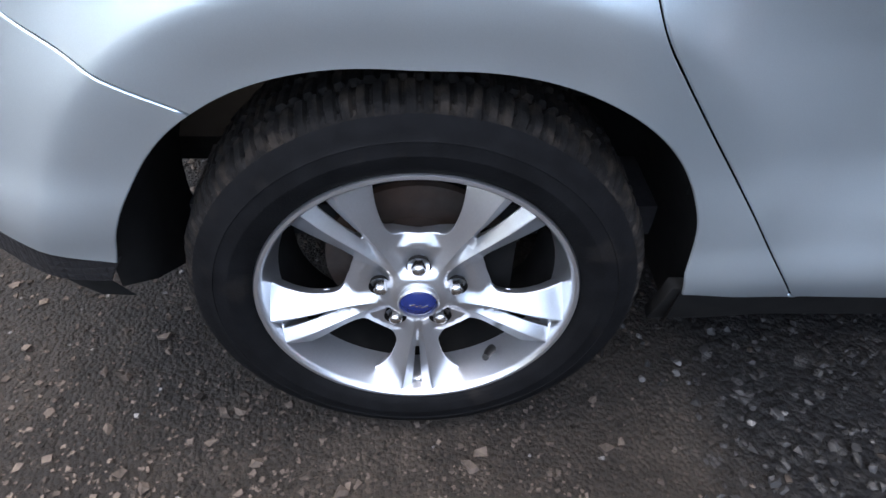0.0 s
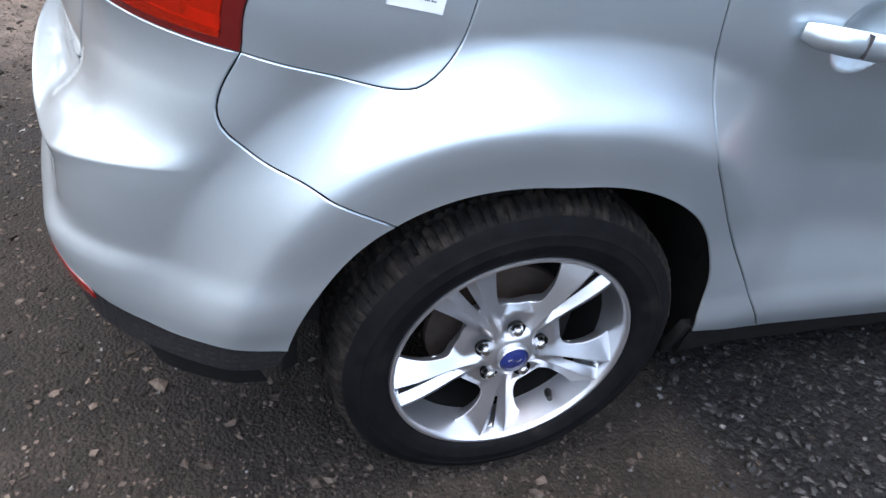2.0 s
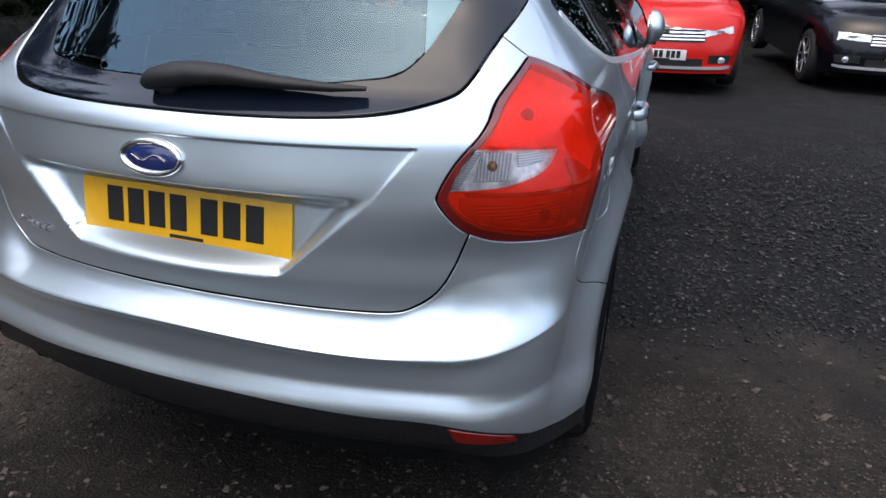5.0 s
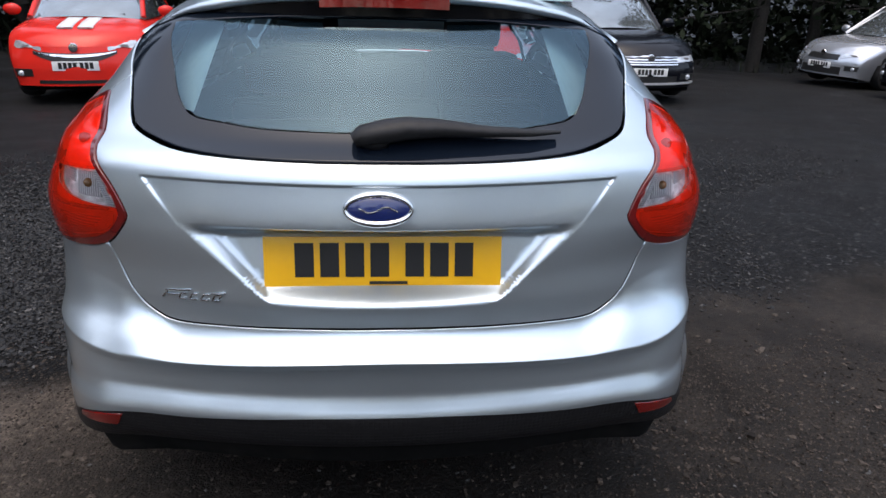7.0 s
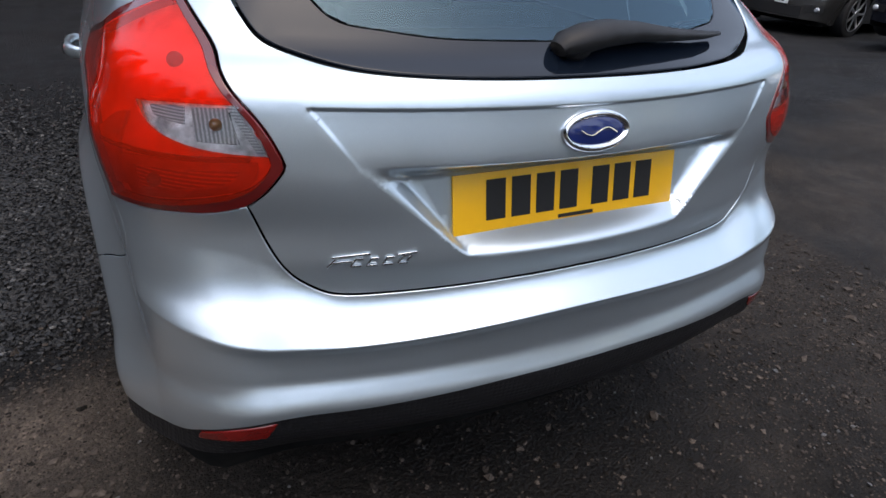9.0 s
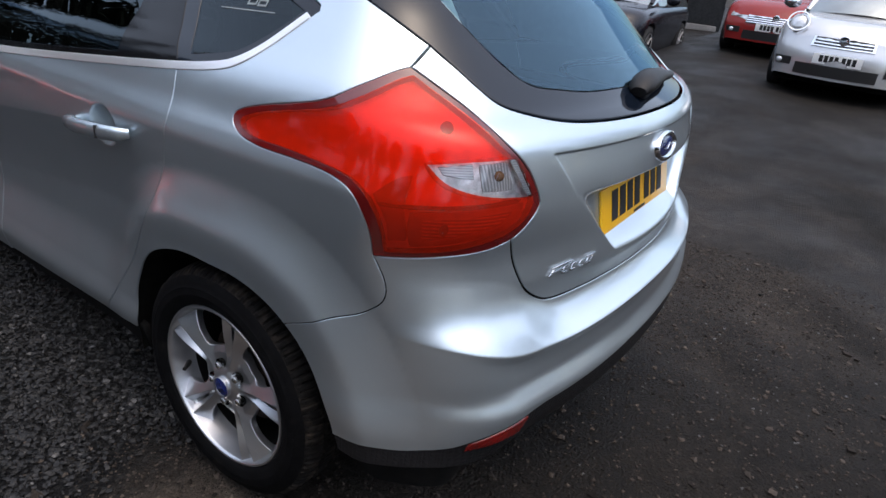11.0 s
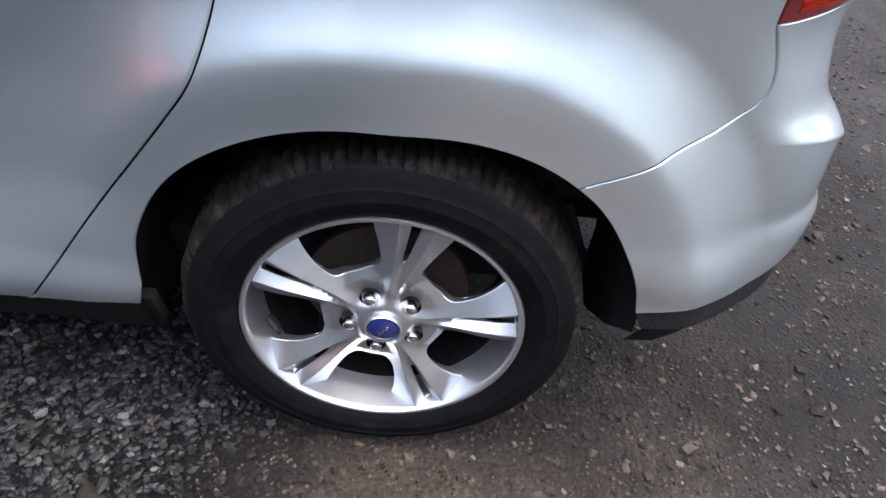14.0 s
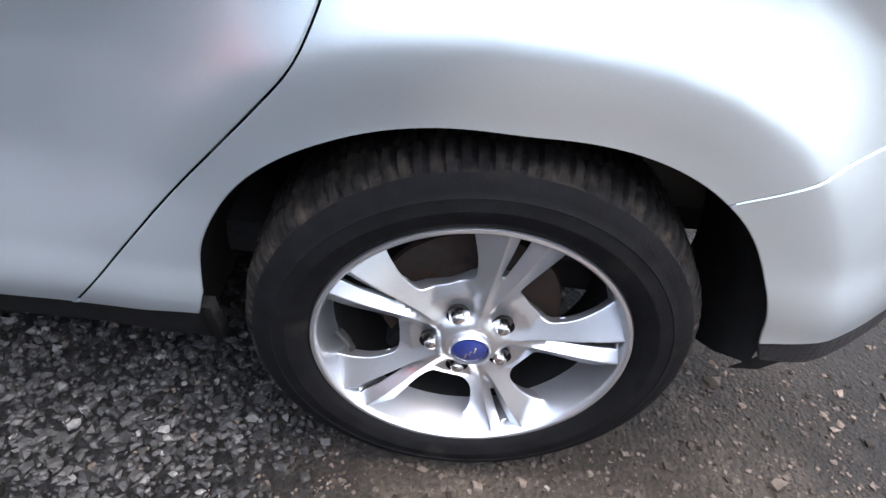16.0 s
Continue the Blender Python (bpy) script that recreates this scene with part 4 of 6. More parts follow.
# roof, screen, bonnet, nose
roof = sheet("roof", car, SILVER, lid, mirrored([[(0, .915), (.25, .908), (.44, .89), (.538, .855)], [(.538, .855), (.548, 1.0), (.557, 1.5), (.552, 2.1), (.535, 2.40)], [(.54, 2.40), (.3, 2.43), (0, 2.44)]]), .025, UNIT, label="silver roof")
for s in (1, -1):
    pts = lid([(s * .50, y) for y in np.linspace(.93, 2.3, 24)])
    tube("roof_strip", [Vector(p) + Vector((0, 0, .003)) for p in pts], [.013] * 24, BLACK_PLASTIC, roof, "black roof ditch strip", sides=8, flat=.4)
bm = bmesh.new()
bmesh.ops.create_cone(bm, cap_ends=True, segments=16, radius1=.022, radius2=.012, depth=.03, matrix=Matrix.Translation((.03, .92, 1.408)) @ Matrix.Diagonal((.7, 1.3, 1, 1)))
part("aerial_base", bm, BLACK_PLASTIC, roof, "black aerial base", .003)
sheet("windscreen", car, SCREEN_GLASS, lid, mirrored([[(0, 2.47), (.3, 2.46), (.52, 2.43)], [(.52, 2.43), (.60, 2.75), (.66, 3.12)], [(.66, 3.12), (.35, 3.19), (0, 3.21)]]), .04, UNIT, lip=0, label="windscreen").visible_shadow = False
sheet("bonnet", car, SILVER, lid, mirrored([[(0, 3.23), (.35, 3.21), (.66, 3.15)], [(.66, 3.15), (.72, 3.4), (.70, 3.85), (.6, 4.02)], [(.6, 4.02), (.3, 4.12), (0, 4.15)]]), .03, UNIT, label="silver bonnet")
sheet("front_bumper", car, SILVER, front, mirrored([[(0, .25), (20, .25), (36, .26), (44, .28)], [(44, .28), (42.5, .45), (41, .62)], [(41, .62), (30, .67), (15, .70), (0, .71)]]), .03, WRAP, label="silver front bumper")
for s in (1, -1):
    sheet("headlamp", car, CLEAR_LENS, front, [[(20, .71), (30, .69), (41, .64)], [(41, .64), (43, .70), (40, .76)], [(40, .76), (28, .775), (20, .71)]], .03, WRAP, side=s, lift=.002)

# roof spoiler: a visor that sweeps down to the window's corners
edge = catmull([(0, .468, 1.373), (.15, .473, 1.370), (.30, .497, 1.359), (.45, .536, 1.334), (.54, .568, 1.300), (.585, .592, 1.273), (.607, .607, 1.260)], 8)
edge = np.vstack([edge[::-1] * (-1, 1, 1), edge[1:]])
seam_line = catmull([(0, .915, 1.397), (.15, .912, 1.394), (.30, .905, 1.387), (.44, .888, 1.371), (.531, .852, 1.347), (.574, .775, 1.309), (.612, .608, 1.265)], 8)
seam_line = np.vstack([seam_line[::-1] * (-1, 1, 1), seam_line[1:]])


def visor():
    root = seam_line
    verts, faces, rows = [], [], 9
    for i in range(len(edge)):
        a, b = root[i] + (0, 0, .003), edge[i]
        for k in range(rows):
            t = k / (rows - 1)
            p = a * (1 - t) + b * t
            p = p + np.array([0, 0, 1]) * .014 * math.sin(math.pi * t) * (1 - .85 * (abs(b[0]) / .6) ** 2)
            p = p + np.array([math.copysign(1, b[0]), 0, .3]) * .008 * math.sin(math.pi * t) * float(smooth(.42, .57, np.array(abs(b[0]))))
            verts.append(p)
        thin = .15 + .85 * float(1 - smooth(.40, .58, np.array(abs(b[0]))))
        verts.append(edge[i] + np.array((0, .004, -.012)) * thin)
        verts.append(edge[i] + np.array((0, .022, -.017)) * thin)
    m = rows + 2
    for i in range(len(edge) - 1):
        for k in range(m - 1):
            faces.append((i * m + k, i * m + k + 1, (i + 1) * m + k + 1, (i + 1) * m + k))
    ob = mesh_part("roof_spoiler", verts, faces, SILVER, tailgate, "silver roof spoiler over the rear window")
    verts, faces = [], []
    for i, e in enumerate(edge):
        ax = abs(e[0])
        inner = wrap([(math.degrees(math.atan2(e[0] * .97, 1.2 - (e[1] + .02))), min(1.322, e[2] - .010))])[0]
        thin = .15 + .85 * float(1 - smooth(.40, .58, np.array(ax)))
        low = e + np.array((0, .020, -.0165)) * thin
        verts += [low, low * .5 + inner * .5, inner]
    for i in range(len(edge) - 1):
        for k in range(2):
            faces.append((i * 3 + k, i * 3 + k + 1, i * 3 + k + 4, i * 3 + k + 3))
    mesh_part("spoiler_underside", verts, faces, GLOSS_BLACK, ob, "black underside of the spoiler")
    return ob


spoiler = visor()
xs = np.linspace(-.153, .153, 15)
verts = [(x, .4665 + .22 * x * x + d, 1.3555 - .13 * x * x + h) for x in xs for d, h in ((.001, .013), (0, -.012), (.026, -.014), (.026, .011))]
faces = [(i * 4 + k, i * 4 + (k + 1) % 4, i * 4 + 4 + (k + 1) % 4, i * 4 + 4 + k) for i in range(14) for k in range(4)] + [(0, 1, 2, 3), (59, 58, 57, 56)]
mesh_part("brake_light", verts, faces, DEEP_LENS, spoiler, "red high-level brake light", smooth_shade=False)

# inner shell, so that no light leaks, with the arches open
def shell():
    verts, faces = [], []
    zs = np.linspace(.26, .98, 14)
    cols = []
    for a in np.linspace(0, 57, 26):
        cols.append(("w", a))
    for y in np.linspace(.66, 4.0, 70):
        cols.append(("f", y))
    for s in (1, -1):
        base = len(verts)
        for kind, u in cols:
            p = wrap([(u, z) for z in zs]) if kind == "w" else flank([(u, z) for z in zs])
            n = skin_normal(p)
            q = p - n * .035
            q[:, 0] = np.maximum(q[:, 0], 0) * s
            verts += list(q)
        m = len(zs)
        for i in range(len(cols) - 1):
            for k in range(m - 1):
                f = (base + i * m + k, base + (i + 1) * m + k, base + (i + 1) * m + k + 1, base + i * m + k + 1)
                c = np.mean([verts[j] for j in f], 0)
                if min(float(arch(c[1], c[2], HUB_Y)), float(arch(c[1], c[2], HUB_Y + BASE))) > .03:
                    faces.append(f)
    return mesh_part("inner_shell", verts, faces, LINER, car, "dark inner shell")


shell()
part("rear_underbody", block(-.50, .50, .20, .98, .30, .36), LINER, car, "dark rear underbody", .03)
part("underbody", block(-.62, .62, 1.30, 4.1, .215, .26), LINER, car, "dark underbody", .02)
for s in (1, -1):
    for hub in (HUB_Y, HUB_Y + BASE):
        verts, faces = [], []
        turn = np.pi * np.linspace(-.05, .965, 45)
        rim = np.array([arch_points(hub, max(a, .02), max(a, .02), 1)[0] for a in turn])
        edge = flank(rim)
        for a, (y, z), e in zip(turn, rim, edge):
            gap_ = hub == HUB_Y and 2.12 < a < 2.48
            low = max(0., (a - 2.62) / .38)
            far = math.hypot(y - hub, z - HUB_Z) + .010
            for x, r in ((.755, .385), (.77, .385), (.79, .385), (.815, .385), (0, far)) if gap_ else ((.60, .385), (.66, .385), (.72, .385), (.80, .385), (0, far)) if a > 2.45 else ((.52, .385), (.60, .385), (.70, .385), (.80, .385), (0, far)):
                x = x or e[0] - .006
                b = a + low * .34 * max(0., .852 - x) / .25 + low * .03 * math.sin(x * 90)
                r -= .022 * low * (x < .81)
                verts.append((s * x, hub + r * math.cos(b), HUB_Z + r * math.sin(b)))
        for i in range(44):
            for k in range(4):
                faces.append((i * 5 + k, i * 5 + k + 1, i * 5 + k + 6, i * 5 + k + 5))
        faces_in = [tuple(i * 5 for i in range(31))] if hub == HUB_Y else [tuple(i * 5 for i in range(45))]
        mesh_part("arch_liner", verts, faces + faces_in, LINER, car, "black wheel arch liner")
    sill = sheet("sill_trim", car, LINER, flank, [[(1.155, .336), (1.345, .312), (2.0, .289), (3.04, .274)], [(3.04, .274), (3.04, .235)], [(3.04, .235), (2.0, .225), (1.155, .235)], [(1.155, .235), (1.155, .336)]], .03, UNIT, gap=0, lip=.02, lift=-.008, side=s, label="black sill trim")


# wheels
def wheel_axes(uv):
    """Face of the alloy: depth out of the plane for each spot."""
    y, z = uv[:, 0], uv[:, 1]
    r, a = np.hypot(y, z), np.arctan2(z, y)
    k = (a - radians(-90) + math.pi / 5) % (2 * math.pi / 5) - math.pi / 5
    d = np.abs(r * np.sin(k))
    x = -.006 - .008 * smooth(.032, .056, r) + .012 * smooth(.070, .19, r)
    crest = .0050 + .140 * np.maximum(r - .066, 0)
    floor = .0110 + .60 * np.maximum(r - .085, 0)
    groove = np.clip((crest - d) / crest, 0, 1) * .0180 * smooth(.060, .13, r)
    facet = np.maximum(d - crest, 0) * (.68 + 1.0 * np.maximum(r - .15, 0))
    facet = .5 * (facet + floor - np.sqrt((facet - floor) ** 2 + 4e-6)) * smooth(.038, .056, r)
    return np.stack([x - groove - facet, y, z], 1)


def wheel_normal(p):
    h = .0008
    gy = (wheel_axes(p[:, 1:] + (h, 0))[:, 0] - wheel_axes(p[:, 1:] - (h, 0))[:, 0]) / (2 * h)
    gz = (wheel_axes(p[:, 1:] + (0, h))[:, 0] - wheel_axes(p[:, 1:] - (0, h))[:, 0]) / (2 * h)
    n = np.stack([np.ones(len(p)), -gy, -gz], 1)
    return n / np.linalg.norm(n, axis=1, keepdims=True)


def polar(r, deg):
    return (r * math.cos(radians(deg)), r * math.sin(radians(deg)))


def make_wheel():
    circle = [[polar(.2130, a) for a in np.linspace(0, 360, 73)]]
    holes = []
    for k in range(5):
        c = -54 + 72 * k
        right = [(.100, 7), (.1035, 16), (.116, 20.2), (.147, 20.2), (.175, 18.6), (.190, 17.6), (.2068, 16.4)]
        one, two = [polar(r, c + a) for r, a in right], [polar(r, c - a) for r, a in reversed(right)]
        holes.append([one, [one[-1], polar(.2074, c + 7), polar(.2074, c), polar(.2074, c - 7), two[0]], two + [polar(.0985, c), one[0]]])
    creases = []
    for k in range(5):
        s = radians(-90 + 72 * k)
        along, across = np.array([math.cos(s), math.sin(s)]), np.array([-math.sin(s), math.cos(s)])
        for g in (-1.12, -1.04, -1., -.93, .93, 1., 1.04, 1.12):
            creases.append([along * .066 + across * .0050 * g, along * .2068 + across * .0247 * g])
        creases.append([along * .060, along * .118])
        slot = [along * .122 - across * .0030, along * .165 - across * .0054, along * .2060 - across * .0080], [along * .2060 + across * .0080, along * .165 + across * .0054, along * .122 + across * .0030]
        holes.append([slot[0], [slot[0][-1], slot[1][0]], slot[1], [slot[1][-1], slot[0][0]]])
    wheel = sheet("wheel", None, ALLOY, wheel_axes, circle, .0056, UNIT, holes=holes, gap=0, lip=.030, normal=wheel_normal, creases=creases)
    rim = lathe("rim_barrel", [(-.008, .2190), (.000, .2197), (.004, .2175), (.0042, .2130), (.0015, .2100), (-.006, .2085), (-.016, .2070), (-.030, .2035), (-.055, .1985), (-.062, .1965)], ALLOY, wheel, 120, "bright alloy rim barrel")
    # Deep part of the alloy barrel; the wheel's inner shade is its near-black colour.
    lathe("inner_barrel", [(-.062, .1965), (-.090, .1940), (-.150, .188), (-.175, .200)], LINER, wheel, 80, "inner barrel coloured dark for the shade inside the wheel")
    side_profile = [(-.006, .2165), (.004, .2220), (.0095, .2330), (.0125, .2480), (.0129, .2495), (.0129, .2510), (.0124, .2525), (.0120, .2630), (.0112, .2670), (.0120, .2680), (.0108, .2695), (.0085, .2780), (.0052, .2865), (.0000, .2950)]
    lathe("tyre", side_profile, RUBBER, wheel, 120, "black tyre with a dusty sidewall")
    tread = [(.0004, .2944), (-.0018, .2968), (-.0060, .3010), (-.0130, .3058), (-.0200, .3085), (-.0300, .3110), (-.0420, .3125), (-.0460, .3050), (-.0500, .3050), (-.0540, .3130), (-.0860, .3140), (-.0900, .3060), (-.0940, .3060), (-.0980, .3140), (-.130, .3128), (-.134, .305), (-.138, .305), (-.142, .312), (-.165, .309), (-.178, .303), (-.19, .28), (-.19, .21)]
    blocks = (1, 2, 3, 4, 5, 6, 9, 10, 13, 14, 17, 18)
    cut = lambda k, i: ((i + 3 * (k > 8)) % 6 < 2) * (k in blocks) * (.8 + .2 * math.sin(i // 6 * 7.3 + k * 2.1))
    lathe("tread", tread, TREAD, wheel, 6 * 108, "dusty tyre tread", wave=lambda k, i: .0070 * cut(k, i) * (k > 2) + .0012 * math.sin(i // 6 * 5.1 + k) * (k in blocks), smooth_angle=25, push=lambda k, i: .0060 * cut(k, i) * (k < 4))
    for k in range(5):
        y, z = polar(.054, -54 + 72 * k)
        bm = bmesh.new()
        bmesh.ops.create_cone(bm, cap_ends=True, segments=6, radius1=.0105, radius2=.0100, depth=.020, matrix=Matrix.Translation((-.017, y, z)) @ Matrix.Rotation(radians(90), 4, "Y"))
        bmesh.ops.create_uvsphere(bm, u_segments=12, v_segments=8, radius=.0095, matrix=Matrix.Translation((-.009, y, z)) @ Matrix.Diagonal((.6, 1, 1, 1)))
        part("wheel_bolt", bm, STEEL, wheel, "steel wheel bolt", .0012)
        # Near-black cone puts the bolt pocket's shade into the seat's colour.
        bm = bmesh.new()
        bmesh.ops.create_cone(bm, cap_ends=False, segments=24, radius1=.0165, radius2=.0135, depth=.012, matrix=Matrix.Translation((-.0215, y, z)) @ Matrix.Rotation(radians(-90), 4, "Y"))
        part("bolt_seat", bm, LINER, wheel)
    bm = bmesh.new()
    bmesh.ops.create_uvsphere(bm, u_segments=32, v_segments=12, radius=1, matrix=Matrix.Translation((-.004, 0, 0)) @ Matrix.Diagonal((.010, .028, .028, 1)))
    cap = part("centre_cap", bm, BADGE_BLUE, wheel, "blue centre cap")
    lathe("cap_ring", [(-.006, .0285), (.0015, .0290), (.0035, .0275), (.0030, .0262), (-.001, .0258)], ALLOY, cap, 40)
    bm = bmesh.new()
    for a, b in (((-.012, .001), (-.004, .004)), ((-.004, -.001), (.004, .002)), ((.004, -.003), (.013, .001))):
        bar(bm, (.0052, a[0], a[1]), (.0052, b[0], b[1]), .0018, .0015, up=(1, 0, 0))
    part("cap_mark", bm, CHROME, cap)
    y, z = polar(.176, -51)
    tube("valve", [(-.034, y * 1.06, z * 1.06), (-.022, y, z), (-.012, y * .96, z * .96), (-.004, y * .93, z * .93)], [.0075, .0070, .0055, .0055], INK, wheel, "black rubber tyre valve", sides=10)
    disc = lathe("brake_disc", [(-.085, .02), (-.075, .06), (-.072, .075), (-.088, .080), (-.088, .134), (-.098, .136), (-.10, .05)], RUST, wheel, 64, "rusty brake disc")
    part("brake_caliper", block(-.11, -.07, .075, .14, -.06, .06), LINER, wheel, "dark brake caliper", .01)
    return wheel


wheel = make_wheel()
wheel.parent = car
wheel.matrix_world = Matrix.Translation((.845, HUB_Y, .3165)) @ Matrix.Scale(1.008, 4)
tagged(wheel, "silver five-spoke alloy wheel")
copies = (((-.845, HUB_Y, .3165), -1, 241), ((.845, HUB_Y + BASE, .3165), 1, 30), ((-.845, HUB_Y + BASE, .3165), -1, 12))
for place, s, turn in copies:
    m = Matrix.Translation(place) @ (Matrix.Rotation(math.pi, 4, "Z") if s < 0 else Matrix.Identity(4)) @ Matrix.Rotation(radians(turn), 4, "X")
    w = copy_thing(wheel, m)

# number plate, badges
def on_tail(x, z, lift=0.):
    t = math.degrees(math.atan2(x, 1.05))
    for _ in range(20):
        p = wrap([(t, z)])[0]
        t += math.degrees((x - p[0]) / 1.05)
    return p + skin_normal(p[None])[0] * lift


def plate_frame(x, y0, z0, y1, z1):
    up = Vector((0, y1 - y0, z1 - z0)).normalized()
    out = Vector((1, 0, 0)).cross(up) * 1
    m = Matrix((( 1, 0, 0, 0), (0, up.y, out.y, 0), (0, up.z, out.z, 0), (0, 0, 0, 1))).transposed()
    m = Matrix(((1, up.x, out.x, x), (0, up.y, out.y, (y0 + y1) / 2), (0, up.z, out.z, (z0 + z1) / 2), (0, 0, 0, 1)))
    return m


def number_plate(owner, m, face, name="number_plate", label="number plate"):
    """A plate with unreadable bars for its characters; local x along it, y up, z out."""
    plate = part(name, block(-.26, .26, -.0555, .0555, -.004, .0015), face, owner, label, .0015)
    plate.matrix_world = m
    x = -.196
    for i in range(7):
        if i == 4:
            x += .022
        b = part("plate_bar", block(x + .003, x + .044, -.034, .042, .0016, .0028), INK, plate)
        b.matrix_world = m
        x += .0545
    part("plate_strip", block(-.032, .052, -.051, -.044, .0016, .0028), INK, plate).matrix_world = m
    return plate


number_plate(tailgate, plate_frame(-.0015, .1265, .7835, .1505, .889), YELLOW, label="yellow rear number plate with black bars")

c = Vector(on_tail(-.010, .972))
nrm = Vector(skin_normal(np.array([c]))[0])
up = Vector((0, 0, 1))
up = (up - nrm * up.dot(nrm)).normalized()
sidev = up.cross(nrm)
mb = Matrix(((sidev.x, up.x, nrm.x, c.x), (sidev.y, up.y, nrm.y, c.y), (sidev.z, up.z, nrm.z, c.z), (0, 0, 0, 1)))
bm = bmesh.new()
bmesh.ops.create_uvsphere(bm, u_segments=48, v_segments=16, radius=1, matrix=Matrix.Diagonal((.0700, .0290, .011, 1)))
badge = part("tailgate_badge", bm, BADGE_BLUE, tailgate, "blue oval badge with a chrome rim")
badge.matrix_world = mb
verts, faces = [], []
for i in range(64):
    a = 2 * math.pi * i / 64
    for k, (rr, h) in enumerate(((.084, -.004), (.0815, .009), (.0785, .0115), (.075, .0100), (.071, .005))):
        verts.append((rr * .88 * math.cos(a), (rr - .047 + .004 * (rr > .08)) * .95 * math.sin(a), h))
for i in range(64):
    j = (i + 1) % 64
    for k in range(4):
        faces.append((i * 5 + k, j * 5 + k, j * 5 + k + 1, i * 5 + k + 1))
mesh_part("badge_rim", verts, faces, CHROME, badge, "chrome badge rim")
tube("badge_mark", [(x, .006 * math.sin(x * 95), .0118) for x in np.linspace(-.040, .040, 30)], [.0016] * 30, CHROME, badge, "chrome flourish", sides=6, up=(0, 0, 1))
bm = bmesh.new()
def badge_stroke(x0, z0, x1, z1, w):
    bar(bm, Vector(on_tail(x0, z0, .003)), Vector(on_tail(x1, z1, .003)), w, .003, up=(0, 1, 0))


badge_stroke(-.488, .7500, -.474, .7665, .0042)
badge_stroke(-.480, .7680, -.418, .7755, .0036)
badge_stroke(-.484, .7580, -.448, .7615, .0030)
for i, x in enumerate((-.446, -.420, -.394, -.368)):
    zc = .7590 + .0014 * i
    badge_stroke(x - .004, zc - .0065, x + .004, zc + .0065, .0036)
    badge_stroke(x - .005, zc - .0070, x + .013, zc - .0062, .0030)
    badge_stroke(x + .003, zc + .0065, x + .016, zc + .0074, .0030)
badge_stroke(-.357, .7600, -.349, .7720, .0034)
badge_stroke(-.372, .7725, -.340, .7765, .0030)
part("model_badge", bm, CHROME, tailgate, "slanted chrome badge strokes", .0008)

# wiper
mb_p = [Vector(on_tail(x, z, h)) for x, z, h in ((-.062, 1.084, .014), (-.045, 1.088, .020), (0., 1.094, .024), (.05, 1.099, .026), (.12, 1.099, .026), (.22, 1.094, .022), (.32, 1.092, .018), (.385, 1.094, .014))]
wiper = tube("rear_wiper", mb_p, [.020, .031, .036, .034, .027, .018, .012, .006], BLACK_PLASTIC, tailgate, "black rear wiper arm and blade", sides=18, flat=.7, up=(0, 0, 1))
bm = bmesh.new()
p0 = Vector(on_tail(-.02, 1.088, .014))
bmesh.ops.create_uvsphere(bm, u_segments=24, v_segments=14, radius=1, matrix=Matrix.Translation(p0) @ Matrix.Rotation(radians(8), 4, "Y") @ Matrix.Diagonal((.034, .022, .026, 1)))
part("wiper_cover", bm, BLACK_PLASTIC, wiper, "rounded pivot cover")

# sticker on the fuel flap
o = flank([(.568, .9025)])[0]
n3 = Vector(skin_normal(o[None])[0])
along = (Vector(flank([(.60, .8985)])[0]) - Vector(flank([(.536, .9065)])[0])).normalized()
upv = n3.cross(along).normalized()
ms = Matrix(((along.x, upv.x, n3.x, o[0]), (along.y, upv.y, n3.y, o[1]), (along.z, upv.z, n3.z, o[2]), (0, 0, 0, 1)))
st = part("flap_sticker", block(-.033, .033, -.0165, .0165, .0006, .0014), STICKER, flap, "white sticker that says DIESEL", .0004)
st.matrix_world = ms @ Matrix.Translation((0, 0, .0004))
txt = bpy.data.curves.new("sticker_word", "FONT")
txt.body, txt.size, txt.align_x, txt.align_y, txt.extrude = "DIESEL", .0152, "CENTER", "CENTER", .0002
txt.materials.append(GREY_INK)
word = new("sticker_word", txt)
word.parent = st
word.matrix_world = ms @ Matrix.Translation((0, 0, .0021))

# small round mark on the fuel flap
o = flank([FLAP_MARK])[0]
bm = bmesh.new()
turn_ = Vector(skin_normal(o[None])[0]).to_track_quat("Z", "Y").to_matrix().to_4x4()
bmesh.ops.create_cone(bm, cap_ends=True, segments=20, radius1=.0085, radius2=.0065, depth=.0016, matrix=Matrix.Translation(o) @ turn_)
part("flap_mark", bm, SATIN, flap, "faint round mark on the flap", .0004)

# cabin seen through the panes
part("parcel_shelf", block(-.52, .52, .42, .95, .955, .975), CABIN, car, "dark parcel shelf", .006)
part("cabin_floor", block(-.66, .66, .45, 3.1, .28, .34), CABIN, car, "dark cabin floor")
for x in (-.36, 0., .36):
    seat = part("rear_seat", block(x - .175, x + .175, 1.02, 1.16, .45, 1.02), CABIN, car, "dark cloth rear seat back", .04)
    part("head_restraint", block(x - .12, x + .12, 1.03, 1.12, 1.04, 1.16), CABIN, seat, "", .035)
for x in (-.37, .37):
    seat = part("front_seat", block(x - .23, x + .23, 1.85, 2.02, .42, 1.10), CABIN, car, "dark cloth front seat", .06)
    part("head_restraint", block(x - .13, x + .13, 1.84, 1.94, 1.12, 1.29), CABIN, seat, "", .045)
    part("seat_cushion", block(x - .23, x + .23, 2.0, 2.5, .38, .56), CABIN, seat, "", .06)
part("dashboard", block(-.66, .66, 2.75, 3.1, .55, .93), CABIN, car, "dark dashboard", .06)
bm = bmesh.new()
